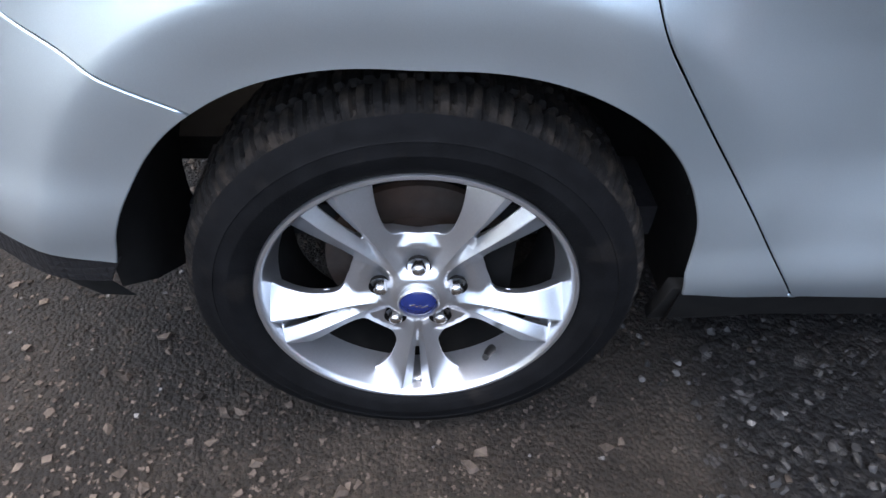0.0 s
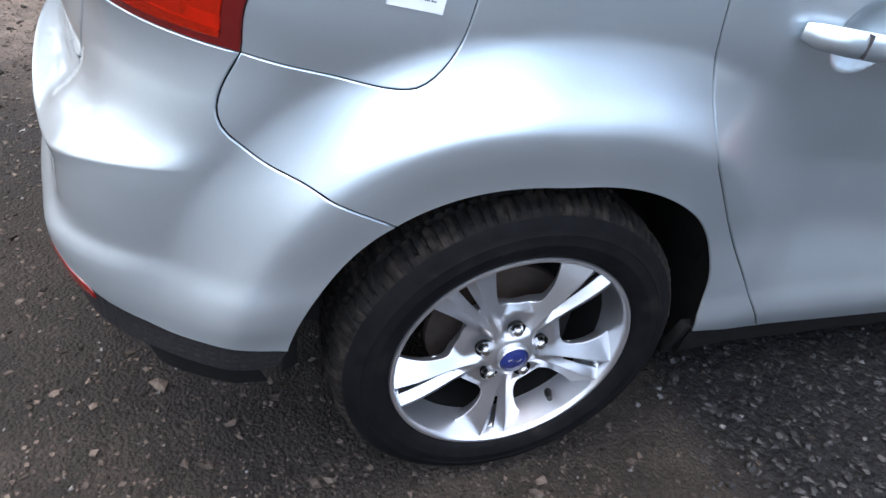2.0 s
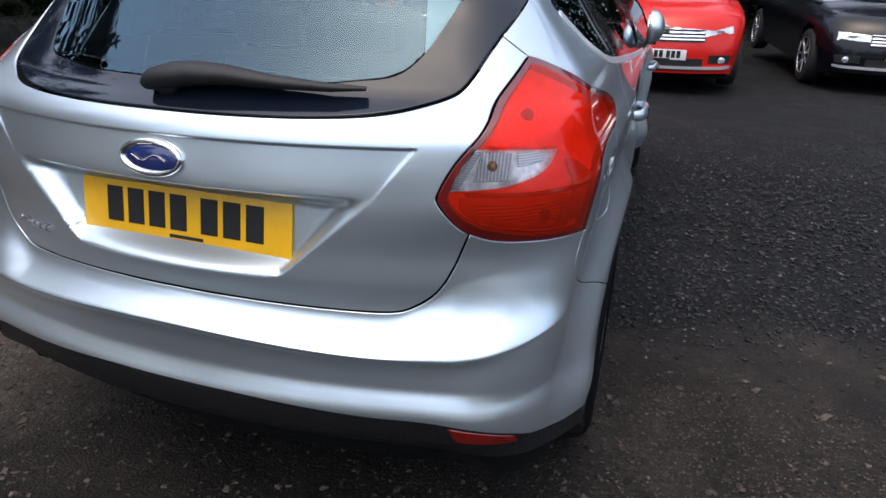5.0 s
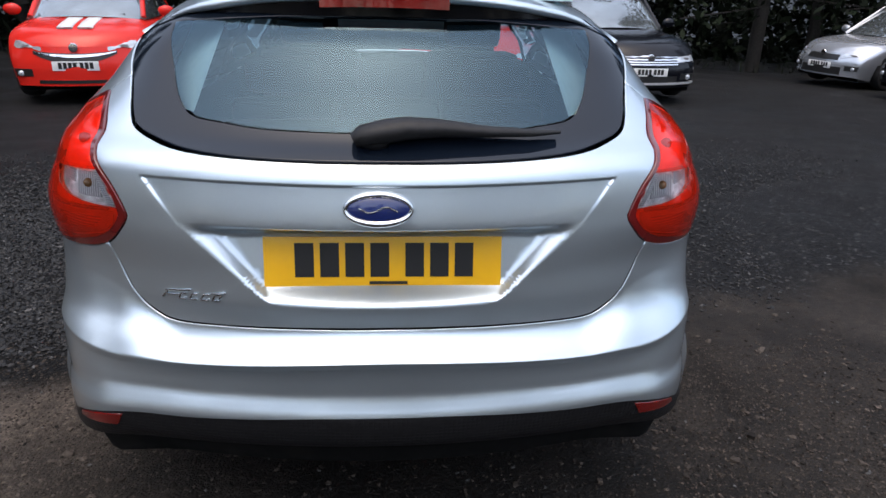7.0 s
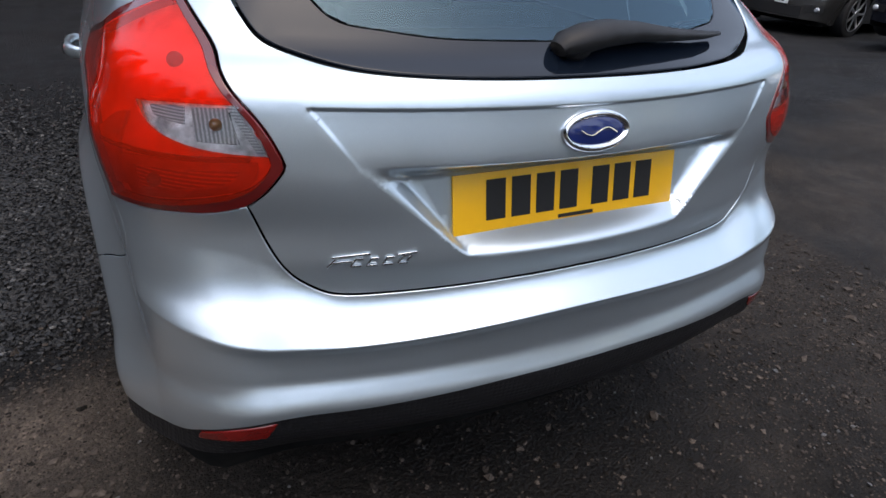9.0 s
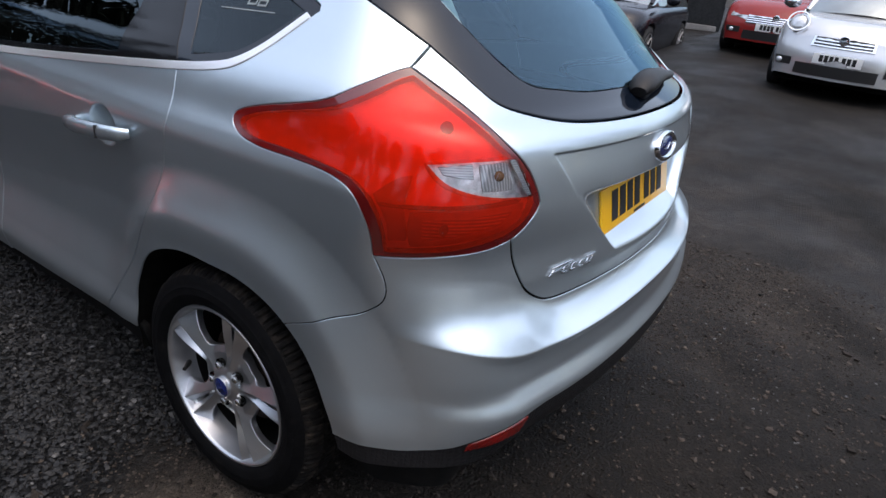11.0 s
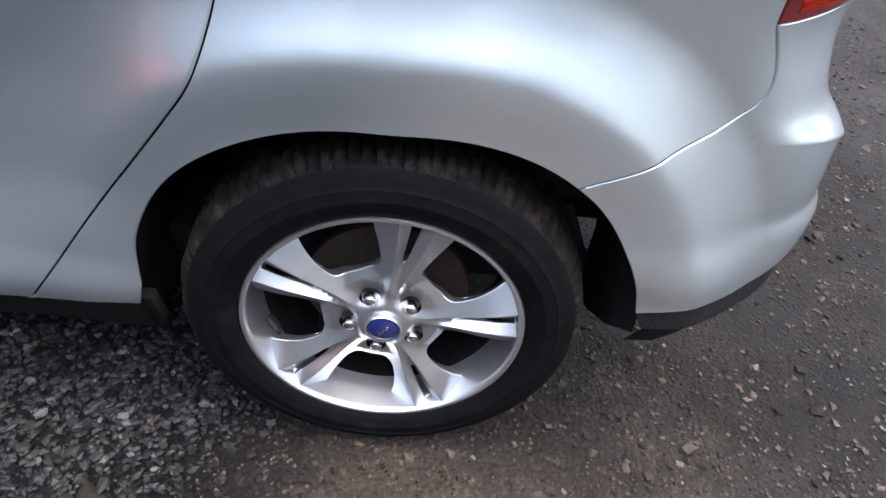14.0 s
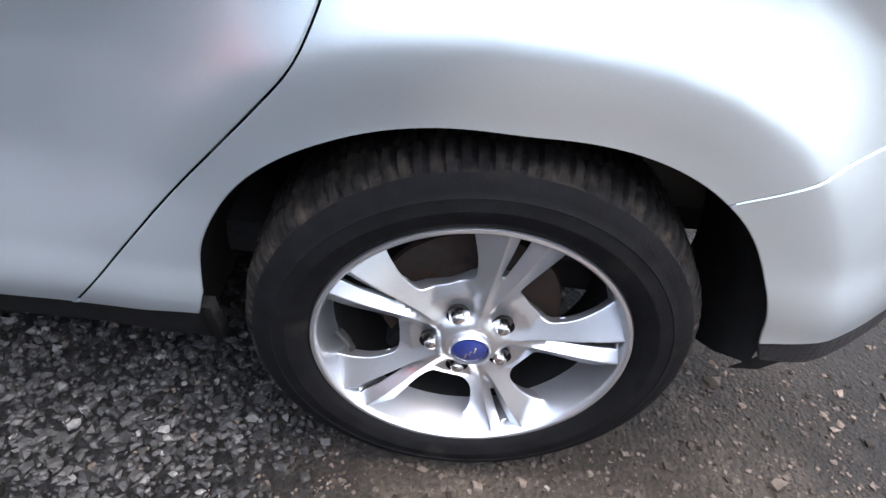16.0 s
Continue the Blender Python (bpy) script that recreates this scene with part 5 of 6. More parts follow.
for i in range(28):
    a, b = 2 * math.pi * i / 28, 2 * math.pi * (i + 1) / 28
    bar(bm, (.37 + .18 * math.cos(a), 2.62 - .06 * math.sin(a), .88 + .17 * math.sin(a)), (.37 + .18 * math.cos(b), 2.62 - .06 * math.sin(b), .88 + .17 * math.sin(b)), .026, .026, up=(0, 1, .3))
part("steering_wheel", bm, CABIN, car, "dark steering wheel", .006)
for s in (1, -1):
    mesh_part("pillar_trim", [(s * .445, .385, 1.11), (s * .56, .50, 1.11), (s * .395, .560, 1.30), (s * .50, .68, 1.30), (s * .55, .85, 1.11), (s * .50, .95, 1.30)], [(0, 1, 3, 2), (1, 4, 5, 3)], CABIN_PALE, car, "pale inner pillar trim", smooth_shade=False)
part("headlining", block(-.50, .50, .66, 2.35, 1.362, 1.372), CABIN_PALE, car, "pale headlining", .004)

# ---- the lot ----
def rise(x, y):
    """The lot climbs gently to the east and falls away to the north."""
    return .055 * max(0, x - 2.2) * (1 - float(smooth(2.4, 4.6, np.array(y)))) - .040 * max(0, y - 2.8)


def ground_sheet():
    xs = sorted(set([-300, -120, -60] + list(np.arange(-30, 30.1, 1.)) + [60, 120, 300]))
    ys = sorted(set([-300, -120, -60] + list(np.arange(-30, 30.1, 1.)) + [60, 120, 300]))
    verts = [(x, y, rise(min(x, 30), min(y, 30))) for x in xs for y in ys]
    m = len(ys)
    faces = [(i * m + j, (i + 1) * m + j, (i + 1) * m + j + 1, i * m + j + 1) for i in range(len(xs) - 1) for j in range(m - 1)]
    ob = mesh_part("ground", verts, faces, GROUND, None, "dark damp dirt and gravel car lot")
    return tagged(ob, "", "ground", kind="structure")


ground_sheet()


def stones(name, label, mat, spots, sizes, sink, seed, fine=False):
    """Loose stones as one mesh: lumpy little solids at the spots."""
    rng = np.random.default_rng(seed)
    bm = bmesh.new()
    if fine:
        bmesh.ops.create_cube(bm, size=1.4)
        bmesh.ops.triangulate(bm, faces=list(bm.faces))
    else:
        bmesh.ops.create_icosphere(bm, subdivisions=1, radius=1)
    base = np.array([v.co[:] for v in bm.verts])
    tri = np.array([[v.index for v in f.verts] for f in bm.faces])
    bm.free()
    n, k = len(spots), len(base)
    p = base[None] * rng.uniform(.42, 1.42, (n, k, 1))
    p = p * (np.stack([rng.uniform(.8, 1.35, n), rng.uniform(.7, 1.1, n), rng.uniform(.45, .8, n)], 1) * sizes[:, None])[:, None]
    a = rng.uniform(0, 2 * np.pi, n)
    c, s = np.cos(a)[:, None], np.sin(a)[:, None]
    x, y = p[:, :, 0] * c - p[:, :, 1] * s, p[:, :, 0] * s + p[:, :, 1] * c
    p = np.stack([x + spots[:, :1], y + spots[:, 1:2], p[:, :, 2] + (sizes * sink)[:, None]], 2).reshape(-1, 3)
    f = (tri[None] + (np.arange(n) * k)[:, None, None]).reshape(-1, 3)
    me = bpy.data.meshes.new(name)
    me.vertices.add(len(p))
    me.vertices.foreach_set("co", p.ravel())
    me.loops.add(f.size)
    me.loops.foreach_set("vertex_index", f.ravel())
    me.polygons.add(len(f))
    me.polygons.foreach_set("loop_start", np.arange(0, f.size, 3))
    me.update(calc_edges=True)
    me.validate()
    me.shade_flat()
    me.materials.append(mat)
    return tagged(new(name, me), label, "gravel", kind="stuff")


rng = np.random.default_rng(4)


def scatter(n, x0, x1, y0, y1, edge=None):
    p = np.stack([rng.uniform(x0, x1, n), rng.uniform(y0, y1, n)], 1)
    rim = np.minimum.reduce([p[:, 0] - x0, x1 - p[:, 0], p[:, 1] - y0, y1 - p[:, 1]]) / (.26 * min(x1 - x0, y1 - y0))
    p = p[rng.random(n) < np.clip(rim, 0, 1) ** 1.2]
    n = len(p)
    if edge is not None:
        w = p[:, 1] - .22 * p[:, 0] * (p[:, 0] > 0) + .05 * np.sin(7 * p[:, 0]) + .04 * np.sin(17 * p[:, 0] + 2)
        p = p[w > edge + rng.normal(0, .05, n)]
    return p


p = scatter(36000, -3.6, .1, .45, 4.2, 1.06)
stones("gravel", "coarse dark grey crushed stone gravel", STONE, p, rng.uniform(.004, .0125, len(p)), .35, 1)
p = scatter(52000, -3.0, -.15, .5, 3.2, 1.06)
stones("gravel", "tightly packed dark crushed stone gravel", STONE, p, rng.uniform(.0035, .0090, len(p)), .55, 8)
p = scatter(3600, -3.4, .1, .45, 3.9, 1.06)
stones("pale_gravel", "paler stones among the dark gravel", STONE_PALE, p, rng.uniform(.0045, .0105, len(p)), .55, 2)
p = scatter(20000, -.1, 4.2, .5, 4.9, 1.05)
stones("gravel", "fine dark grey gravel", STONE, p, rng.uniform(.004, .011, len(p)), .35, 3)
p = scatter(1300, -.1, 4.2, .4, 4.6, .95)
stones("pale_gravel", "pale chips in the fine gravel", STONE_PALE, p, rng.uniform(.004, .010, len(p)), .45, 4)
p = scatter(44000, -3., 3.2, -2.1, 1.7)
p = p[(p[:, 1] > .15 + .2 * np.sin(3 * p[:, 0])) | (rng.random(len(p)) < .75)]
p = p[p[:, 1] + .06 * np.sin(9 * p[:, 0]) < 1.3]
stones("grit", "small stones trodden into the dirt", STONE_BROWN, p, rng.uniform(.002, .0075, len(p)) * rng.uniform(.4, 1.1, len(p)) * (1 + (rng.random(len(p)) > .97) * 1.2), .15, 5, True)
for s, seed in ((1, 11), (-1, 12)):
    p = scatter(26000, .55, 2.5, -.65, 1.45) * (s, 1)
    p = p[p[:, 1] + .06 * np.sin(9 * p[:, 0]) < 1.12]
    stones("grit", "fine brown grit beside the wheel", STONE_BROWN, p, rng.uniform(.0012, .0045, len(p)), .15, seed, True)
p = scatter(5200, -4.2, 4.6, -3., 1.9)
stones("clod", "half-buried stones and clods in the dirt", STONE_BROWN, p, rng.uniform(.005, .013, len(p)) * (1 + (rng.random(len(p)) > .93) * .8), .05, 7)
p = scatter(2600, -4., 4.4, -3., 1.5)
stones("pale_grit", "small pale stones trodden into the dirt", STONE_PALE, p, rng.uniform(.002, .0060, len(p)) * (1 + (rng.random(len(p)) > .95) * .9), .2, 6, True)

# ---- woodland round the lot ----
BARK = material("bark", (.016, .014, .012), rough=.95, grain=.4, grain_size=30, bump=.6, bump_size=40)
LEAF = material("dark_foliage", (.008, .012, .006), rough=.7, island=.7, spec=.12)
GRASS = material("verge_grass", (.016, .022, .010), rough=.8, island=.5)


def leaf_cloud(centres, sizes, r):
    """Many small pointed leaf sprays, each a bent lozenge with a random lie."""
    n = len(centres)
    u = r.normal(0, 1, (n, 3))
    u /= np.linalg.norm(u, axis=1, keepdims=True)
    v = np.cross(u, r.normal(0, 1, (n, 3)))
    v /= np.linalg.norm(v, axis=1, keepdims=True)
    s = sizes[:, None]
    p = np.stack([centres - u * s, centres + v * s * .45, centres + u * s, centres - v * s * .45 + u * s * .2], 1).reshape(-1, 3)
    return p, np.arange(4 * n).reshape(n, 4)


def tree(kind, height, spread, seed):
    """A tapered trunk with limbs and a crown of many leaf sprays."""
    r = np.random.default_rng(seed)
    root = empty("tree", "tall dark %s tree at the edge of the lot" % kind, "tree", group="woodland trees")
    bends = [Vector((.12 * math.sin(seed + i), .12 * math.cos(2 * seed + i), height * i / 8)) for i in range(9)]
    bends[0] = Vector((0, 0, -1.2))
    trunk = tube("trunk", bends, [.17 * (1 - i / 9.5) for i in range(9)], BARK, root, sides=9)
    limbs, centres = bmesh.new(), []
    low = .10 if kind == "conifer" else .20
    for k in range(52):
        t = low + (1 - low) * (k / 52) ** .9
        a = k * 2.4 + r.normal(0, .3)
        reach = spread * (1.05 - t) * r.uniform(.7, 1.15) if kind == "conifer" else spread * math.sin(math.pi * min(1, .25 + .72 * t)) * r.uniform(.5, 1.1)
        o = np.array((0, 0, height * t))
        tip = o + np.array((math.cos(a) * reach, math.sin(a) * reach, (-.10 if kind == "conifer" else .35) * reach))
        bar(limbs, o, tip, .03, .03)
        f = r.uniform(.2, 1.08, (80, 1))
        centres.append(o * (1 - f) + tip * f + r.normal(0, .20 + .07 * reach, (80, 3)))
    centres = np.vstack(centres)
    leaves, faces = leaf_cloud(centres, r.uniform(.05, .15, len(centres)), r)
    tagged(part("limb", limbs, BARK, trunk, "bare side limbs"), kind="stuff")
    tagged(mesh_part("crown", leaves, faces, LEAF, root, smooth_shade=False), "", kind="stuff")
    return root


protos = [tree("conifer", 11.5, 2.6, 3), tree("conifer", 9.5, 2.9, 8), tree("broadleaf", 9.0, 3.0, 14), tree("broadleaf", 7.5, 2.6, 21)]
spots = []
for i in range(84):
    a = 2 * math.pi * i / 84 + rng.normal(0, .03)
    d = rng.uniform(15.5, 20.5) + 5 * (i % 3 == 0)
    x, y = d * math.cos(a), d * math.sin(a)
    # Western trees pulled closer to darken what the left flank mirrors.
    if x < -6 and -11 < y < 12:
        x, y = x * .72, y * .8
    # Southern trees are unseen, added at a distance that darkens the tail's reflections.
    if y < -11:
        x, y = x * 1.15, y * 1.3
    if not (x > 8 and -9 < y < 8):
        spots.append((x, y))
for i, (x, y) in enumerate(spots):
    m = Matrix.Translation((x, y, rise(x, y))) @ Matrix.Rotation(i * 1.7, 4, "Z")
    if i < 4:
        protos[i].matrix_world = m
    else:
        copy_thing(protos[i % 4], m)

a, d = rng.uniform(0, 2 * math.pi, 130000), rng.uniform(19, 26, 130000)
centres = np.stack([d * np.cos(a), d * np.sin(a), 6.5 * rng.random(130000) ** 1.6], 1)
centres = centres[(centres[:, 1] > -11) & ((centres[:, 0] < 8) | (centres[:, 1] > 8))]
centres[:, 2] += [rise(x, y) for x, y, _ in centres]
scrub, sf = leaf_cloud(centres, rng.uniform(.08, .26, len(centres)), rng)
tagged(mesh_part("scrub", scrub, sf, LEAF, None, "dense dark evergreen scrub behind the trees", smooth_shade=False), "", "scrub", kind="stuff")

verge = []
vf = []
for i in range(7000):
    a = rng.uniform(0, 2 * math.pi)
    d = rng.uniform(15.5, 24)
    x, y = d * math.cos(a), d * math.sin(a)
    if x > 8 and -9 < y < 6 or y < -9:
        continue
    h, w = rng.uniform(.05, .28), rng.uniform(.008, .025)
    dx, dy = rng.normal(0, .12, 2)
    z = rise(x, y)
    b = len(verge)
    verge += [(x - w, y, z - .02), (x + w, y, z - .02), (x + dx, y + dy, z + h)]
    vf.append((b, b + 1, b + 2))
tagged(mesh_part("verge_grass", verge, vf, GRASS, None, "rough grass and weeds under the trees", smooth_shade=False), "", "grass", kind="stuff")

# ---- parked cars ----
from mathutils.bvhtree import BVHTree

DULL_TYRE = material("parked_tyre", (.016, .016, .017), rough=.8, grain=.2, grain_size=30)
LAMP_GLASS = material("headlamp_glass", (.50, .52, .54), rough=.10, metal=.5, coat=1., stain=.35, stain_size=14)
DARK_PANE = material("parked_pane", (.22, .25, .26), rough=.05, metal=.7, spec=.9, coat=1., coat_rough=.02, stain=.3, stain_size=2)


def paint(name, color, metal=.2):
    return material(name, color, rough=.22, metal=metal, spec=.2, coat=.3, coat_rough=.04, grain=.03, grain_size=500, stain=.04, stain_size=2)


def road_wheel(owner, x, y, r, s, mat):
    tyre = lathe("wheel", [(s * -.20, r * .6), (s * -.19, r * .96), (s * -.15, r), (s * -.04, r), (s * -.005, r * .95), (s * .008, r * .82), (s * -.002, r * .68)], DULL_TYRE, owner, 40, "wheel with black tyre")
    tyre.matrix_local = Matrix.Translation((x, y, r))
    lathe("rim", [(s * -.002, r * .69), (s * .004, r * .67), (s * -.015, r * .62), (s * -.05, r * .60), (s * -.06, .03)], LINER, tyre, 32, "dark wheel well")
    bm = bmesh.new()
    for k in range(7):
        a = 2 * math.pi * k / 7
        bar(bm, (s * -.012, .03 * math.cos(a), .03 * math.sin(a)), (s * -.006, r * .66 * math.cos(a), r * .66 * math.sin(a)), .03, .02, up=(1, 0, 0))
    bmesh.ops.create_cone(bm, cap_ends=True, segments=20, radius1=.055, radius2=.05, depth=.03, matrix=Matrix.Translation((s * -.01, 0, 0)) @ Matrix.Rotation(radians(90), 4, "Y"))
    part("spokes", bm, mat, tyre, "alloy spokes", .004)
    lathe("rim_lip", [(s * -.004, r * .69), (s * .006, r * .69), (s * .006, r * .655), (s * -.03, r * .64)], mat, tyre, 40)


def parked_car(name, label, m, color, L=4.3, W=1.78, H=1.48, bonnet=.95, nose=.72, screen=1.05, roof_at=1.85, roof_to=3.45, metal=.2, grille="bars", lamps="swept", stripes=False, strip=False, plate=.46, group="cars parked in the lot", show="front", boxy=4.4):
    """A parked car, front at local y = 0, looking along -y."""
    car_ = empty(name, label, "car", m, group)
    pm = paint(name + "_paint", color, metal)
    w = W / 2
    TOPZ = curve([(0, nose - .10), (.06, nose), (.25, nose + .09), (screen, bonnet), (screen + .35, bonnet + .03), (L - .5, bonnet + .06), (L - .12, bonnet + .02), (L, bonnet - .12)])
    WID = curve([(0, .84), (.12, .93), (.5, .985), (1.2, 1.), (L - .9, 1.), (L - .2, .94), (L, .86)])
    LOWZ = curve([(0, .24), (.25, .19), (L - .3, .20), (L, .30)])
    ys = np.r_[np.linspace(0, .3, 7), np.linspace(.4, L - .4, 40), np.linspace(L - .3, L, 6)]
    cols, verts, faces = 27, [], []
    for y in ys:
        zt, ww, zl = float(TOPZ(y)), w * float(WID(y)), float(LOWZ(y))
        zm = zl + (zt - zl) * .52
        for k in range(cols):
            t = k / (cols - 1)
            if t < .18:
                q = t / .18
                x, z = ww * (.93 + .07 * q), zl + (zm - zl) * q * .98
            else:
                a = (t - .18) / .82 * math.pi / 2
                x, z = ww * max(0, math.cos(a)) ** (2 / boxy), zm + (zt - zm) * math.sin(a) ** (2 / boxy)
            fade = float(1 - smooth(0, 1.0, y)) - float(smooth(L - .7, L, y)) * .7
            lean = .10 * float(smooth(.44, nose, z)) * float(1 - smooth(0, .5, y))
            verts.append((x, y + .26 * (x / w) ** 2 * fade + lean, z))
    n = len(verts)
    verts += [(-x, y, z) for x, y, z in verts]
    rw = .325 + .02 * (H > 1.6)
    ax1, ax2 = .86, L - .85
    for i in range(len(ys) - 1):
        for k in range(cols - 1):
            f = (i * cols + k, i * cols + k + 1, (i + 1) * cols + k + 1, (i + 1) * cols + k)
            c = np.mean([verts[j] for j in f], 0)
            if c[0] > w * .86 and min(math.hypot(c[1] - ax1, c[2] - rw), math.hypot(c[1] - ax2, c[2] - rw)) < rw + .045:
                continue
            faces.append(f)
            faces.append(tuple(n + j for j in reversed(f)))
    i = len(ys) - 1
    for k in range(cols - 1):
        faces.append((i * cols + k, i * cols + k + 1, n + i * cols + k + 1, n + i * cols + k))
    first, across = len(verts), 15
    for k in range(cols):
        x, y, z = verts[k]
        base_y = y - .26 * (x / w) ** 2
        for q in np.linspace(-1, 1, across):
            verts.append((x * q, base_y + .26 * (x * q / w) ** 2, z))
    for k in range(cols - 1):
        for q in range(across - 1):
            b = first + k * across + q
            faces.append((b, b + 1, b + across + 1, b + across))
    me = bpy.data.meshes.new("body")
    me.from_pydata(verts, [], faces)
    bm = bmesh.new()
    bm.from_mesh(me)
    bmesh.ops.remove_doubles(bm, verts=bm.verts, dist=.0008)
    skin_tree = BVHTree.FromBMesh(bm)
    body_ = part("body", bm, pm, car_, "painted car body", smooth_angle=50)
    part("chassis", block(-w * .84, w * .84, .25, L - .25, .16, .60), LINER, car_, "dark chassis", .03)
    # glasshouse
    zb, wr = bonnet - .02, w * .70
    rows = [(screen, w * .80, zb), (roof_at, wr, H - .035), (roof_at + .25, wr * 1.0, H), ((roof_at + roof_to) / 2, wr * 1.02, H + .015), (roof_to - .1, wr * .98, H - .01), (roof_to + .1, wr * .93, H - .06), (L - .22, w * .76, zb + .06)]
    verts, faces = [], []
    for y, ww, z in rows:
        wb = w * .915
        for k in range(13):
            t = k / 12
            zz, x = zb + (z - zb) * min(1, t * 1.6), wb + (ww - wb) * min(1, t * 1.6)
            if t * 1.6 > 1:
                x = ww * (1 - (t * 1.6 - 1) / .6)
                zz = z + .04 * (1 - (x / ww) ** 2)
            verts.append((x if z > zb + .2 else min(x, w * .86), y + (.16 * (x / w) ** 2 if y <= roof_at else 0), zz))
    n = len(verts)
    verts += [(-x, y, z) for x, y, z in verts]
    for i in range(len(rows) - 1):
        for k in range(12):
            f = (i * 13 + k, i * 13 + k + 1, (i + 1) * 13 + k + 1, (i + 1) * 13 + k)
            faces += [f, tuple(n + j for j in reversed(f))]
    me = bpy.data.meshes.new("glasshouse")
    me.from_pydata(verts, [], faces)
    bm = bmesh.new()
    bm.from_mesh(me)
    bmesh.ops.remove_doubles(bm, verts=bm.verts, dist=.0008)
    part("glasshouse", bm, DARK_PANE, car_, "dark reflective car windows", smooth_angle=40)
    bm = bmesh.new()
    rv = [(s * ww * f, y, z + .045 * (1 - f * f) + .006) for y, ww, z in rows[1:6] for s, f in ((-1, 1), (-1, .6), (-1, .2), (1, .2), (1, .6), (1, 1))]
    for v in rv:
        bm.verts.new(v)
    bm.verts.ensure_lookup_table()
    for i in range(4):
        for k in range(5):
            bm.faces.new([bm.verts[j] for j in (i * 6 + k, i * 6 + k + 1, i * 6 + k + 7, i * 6 + k + 6)])
    bmesh.ops.solidify(bm, geom=bm.faces, thickness=.03)
    part("roof", bm, pm, car_, "painted roof")
    for s in (1, -1):
        y0 = screen + .16 * .8
        tube("pillar", [(s * w * .80, y0 + .02, zb + .02), (s * (wr + .02), roof_at + .10, H - .03)], [.035, .032], pm, car_, "windscreen pillar", sides=8)
        tube("pillar", [(s * (w * .90), (screen + L) / 2 + .05, zb + .03), (s * (wr + .03), (screen + L) / 2 - .02, H - .03)], [.035, .032], GLOSS_BLACK, car_, "", sides=8)
        tube("pillar", [(s * w * .78, L - .26, zb + .06), (s * (wr), roof_to, H - .03)], [.06, .05], pm, car_, "", sides=8)
        bm = bmesh.new()
        bmesh.ops.create_uvsphere(bm, u_segments=14, v_segments=10, radius=1, matrix=Matrix.Translation((s * (w + .10), screen + .42, bonnet + .08)) @ Matrix.Diagonal((.11, .06, .075, 1)))
        part("door_mirror", bm, pm if name != "small_retro_car" else CHROME, car_, "door mirror")
        for y in (ax1, ax2):
            road_wheel(car_, s * (w - .005), y, rw, s, ALLOY)
        part("wiper", bar(bmesh.new(), (s * .05 - .12, screen + .09, bonnet + .035), (s * .05 + .42, screen + .12, bonnet + .045), .02, .015), BLACK_PLASTIC, car_, "windscreen wiper") if show == "front" else None

    def skin(x, z):
        t = (x / w) ** 2
        return .26 * t + .05 * max(0, (z - nose + .12) / .1) ** 2 * .4

    def patch(nm, x0, x1, low, high, mat, lab, out=.010, cols_=15, rows_=5):
        """A fitting let into the front, with its own thickness, that follows the bodywork."""
        verts, faces = [], []
        for x in np.linspace(x0, x1, cols_):
            for v in np.linspace(0, 1, rows_):
                z = low(x) + (high(x) - low(x)) * v
                at = Vector((x, -.06 + .24 * (x / w) ** 2, z + .01))
                spot, way = skin_tree.find_nearest(at)[:2]
                verts.append(tuple(spot + way * (out if way.dot(at - spot) > 0 else -out)))
        k = len(verts)
        verts += [(x, y + .03, z) for x, y, z in verts]
        for i in range(cols_ - 1):
            for j in range(rows_ - 1):
                f = (i * rows_ + j, (i + 1) * rows_ + j, (i + 1) * rows_ + j + 1, i * rows_ + j + 1)
                faces += [f]
        rim_ = [i * rows_ for i in range(cols_)] + [(cols_ - 1) * rows_ + j for j in range(1, rows_)] + [i * rows_ + rows_ - 1 for i in range(cols_ - 2, -1, -1)] + [j for j in range(rows_ - 2, 0, -1)]
        for i, j in zip(rim_, rim_[1:] + rim_[:1]):
            faces.append((j, i, i + k, j + k))
        return mesh_part(nm, verts, faces, mat, car_, lab, smooth_shade=False)

    def face_strip(nm, x0, x1, z0, z1, mat, lab, out=.012, deep=.05):
        return patch(nm, x0, x1, lambda x: z0, lambda x: z1, mat, lab, out)
    if show == "front":
        gz = nose - .10
        if grille == "twin":
            for s in (1, -1):
                g = face_strip("grille", s * .03 if s > 0 else -.30, .30 if s > 0 else -.03, gz - .10, gz + .07, CHROME, "chrome kidney-shaped grille", .02)
                bm = bmesh.new()
                bm.free()
                patch("grille_gap", *((.05, .28) if s > 0 else (-.28, -.05)), lambda x: gz - .085, lambda x: gz + .055, INK, "", .024)
                for k in range(7):
                    x = s * (.075 + .030 * k)
                    patch("grille_slat", x - .005, x + .005, lambda x: gz - .085, lambda x: gz + .055, CHROME, "", .030, 2, 4)
        elif grille == "smile":
            patch("grille", -.50, .50, lambda x: gz - .19 + .55 * x * x, lambda x: gz - .045 + .10 * x * x, INK, "dark curved grille", .008)
            patch("grille_bar", -.49, .49, lambda x: gz - .105 + .28 * x * x, lambda x: gz - .065 + .15 * x * x, CHROME, "bright chrome grille bar", .022)
        elif grille == "hex":
            face_strip("grille", -.36, .36, gz - .10, gz + .02, INK, "dark grille", .012)
        elif grille == "oval":
            face_strip("grille", -.36, .36, gz - .07, gz + .10, CHROME, "chrome edged grille", .014)
            for k in range(4):
                face_strip("grille_gap", -.33, .33, gz - .05 + k * .037, gz - .031 + k * .037, INK, "", .018)
        else:
            face_strip("grille", -.46, .46, gz - .10, gz + .07, INK, "dark grille", .012)
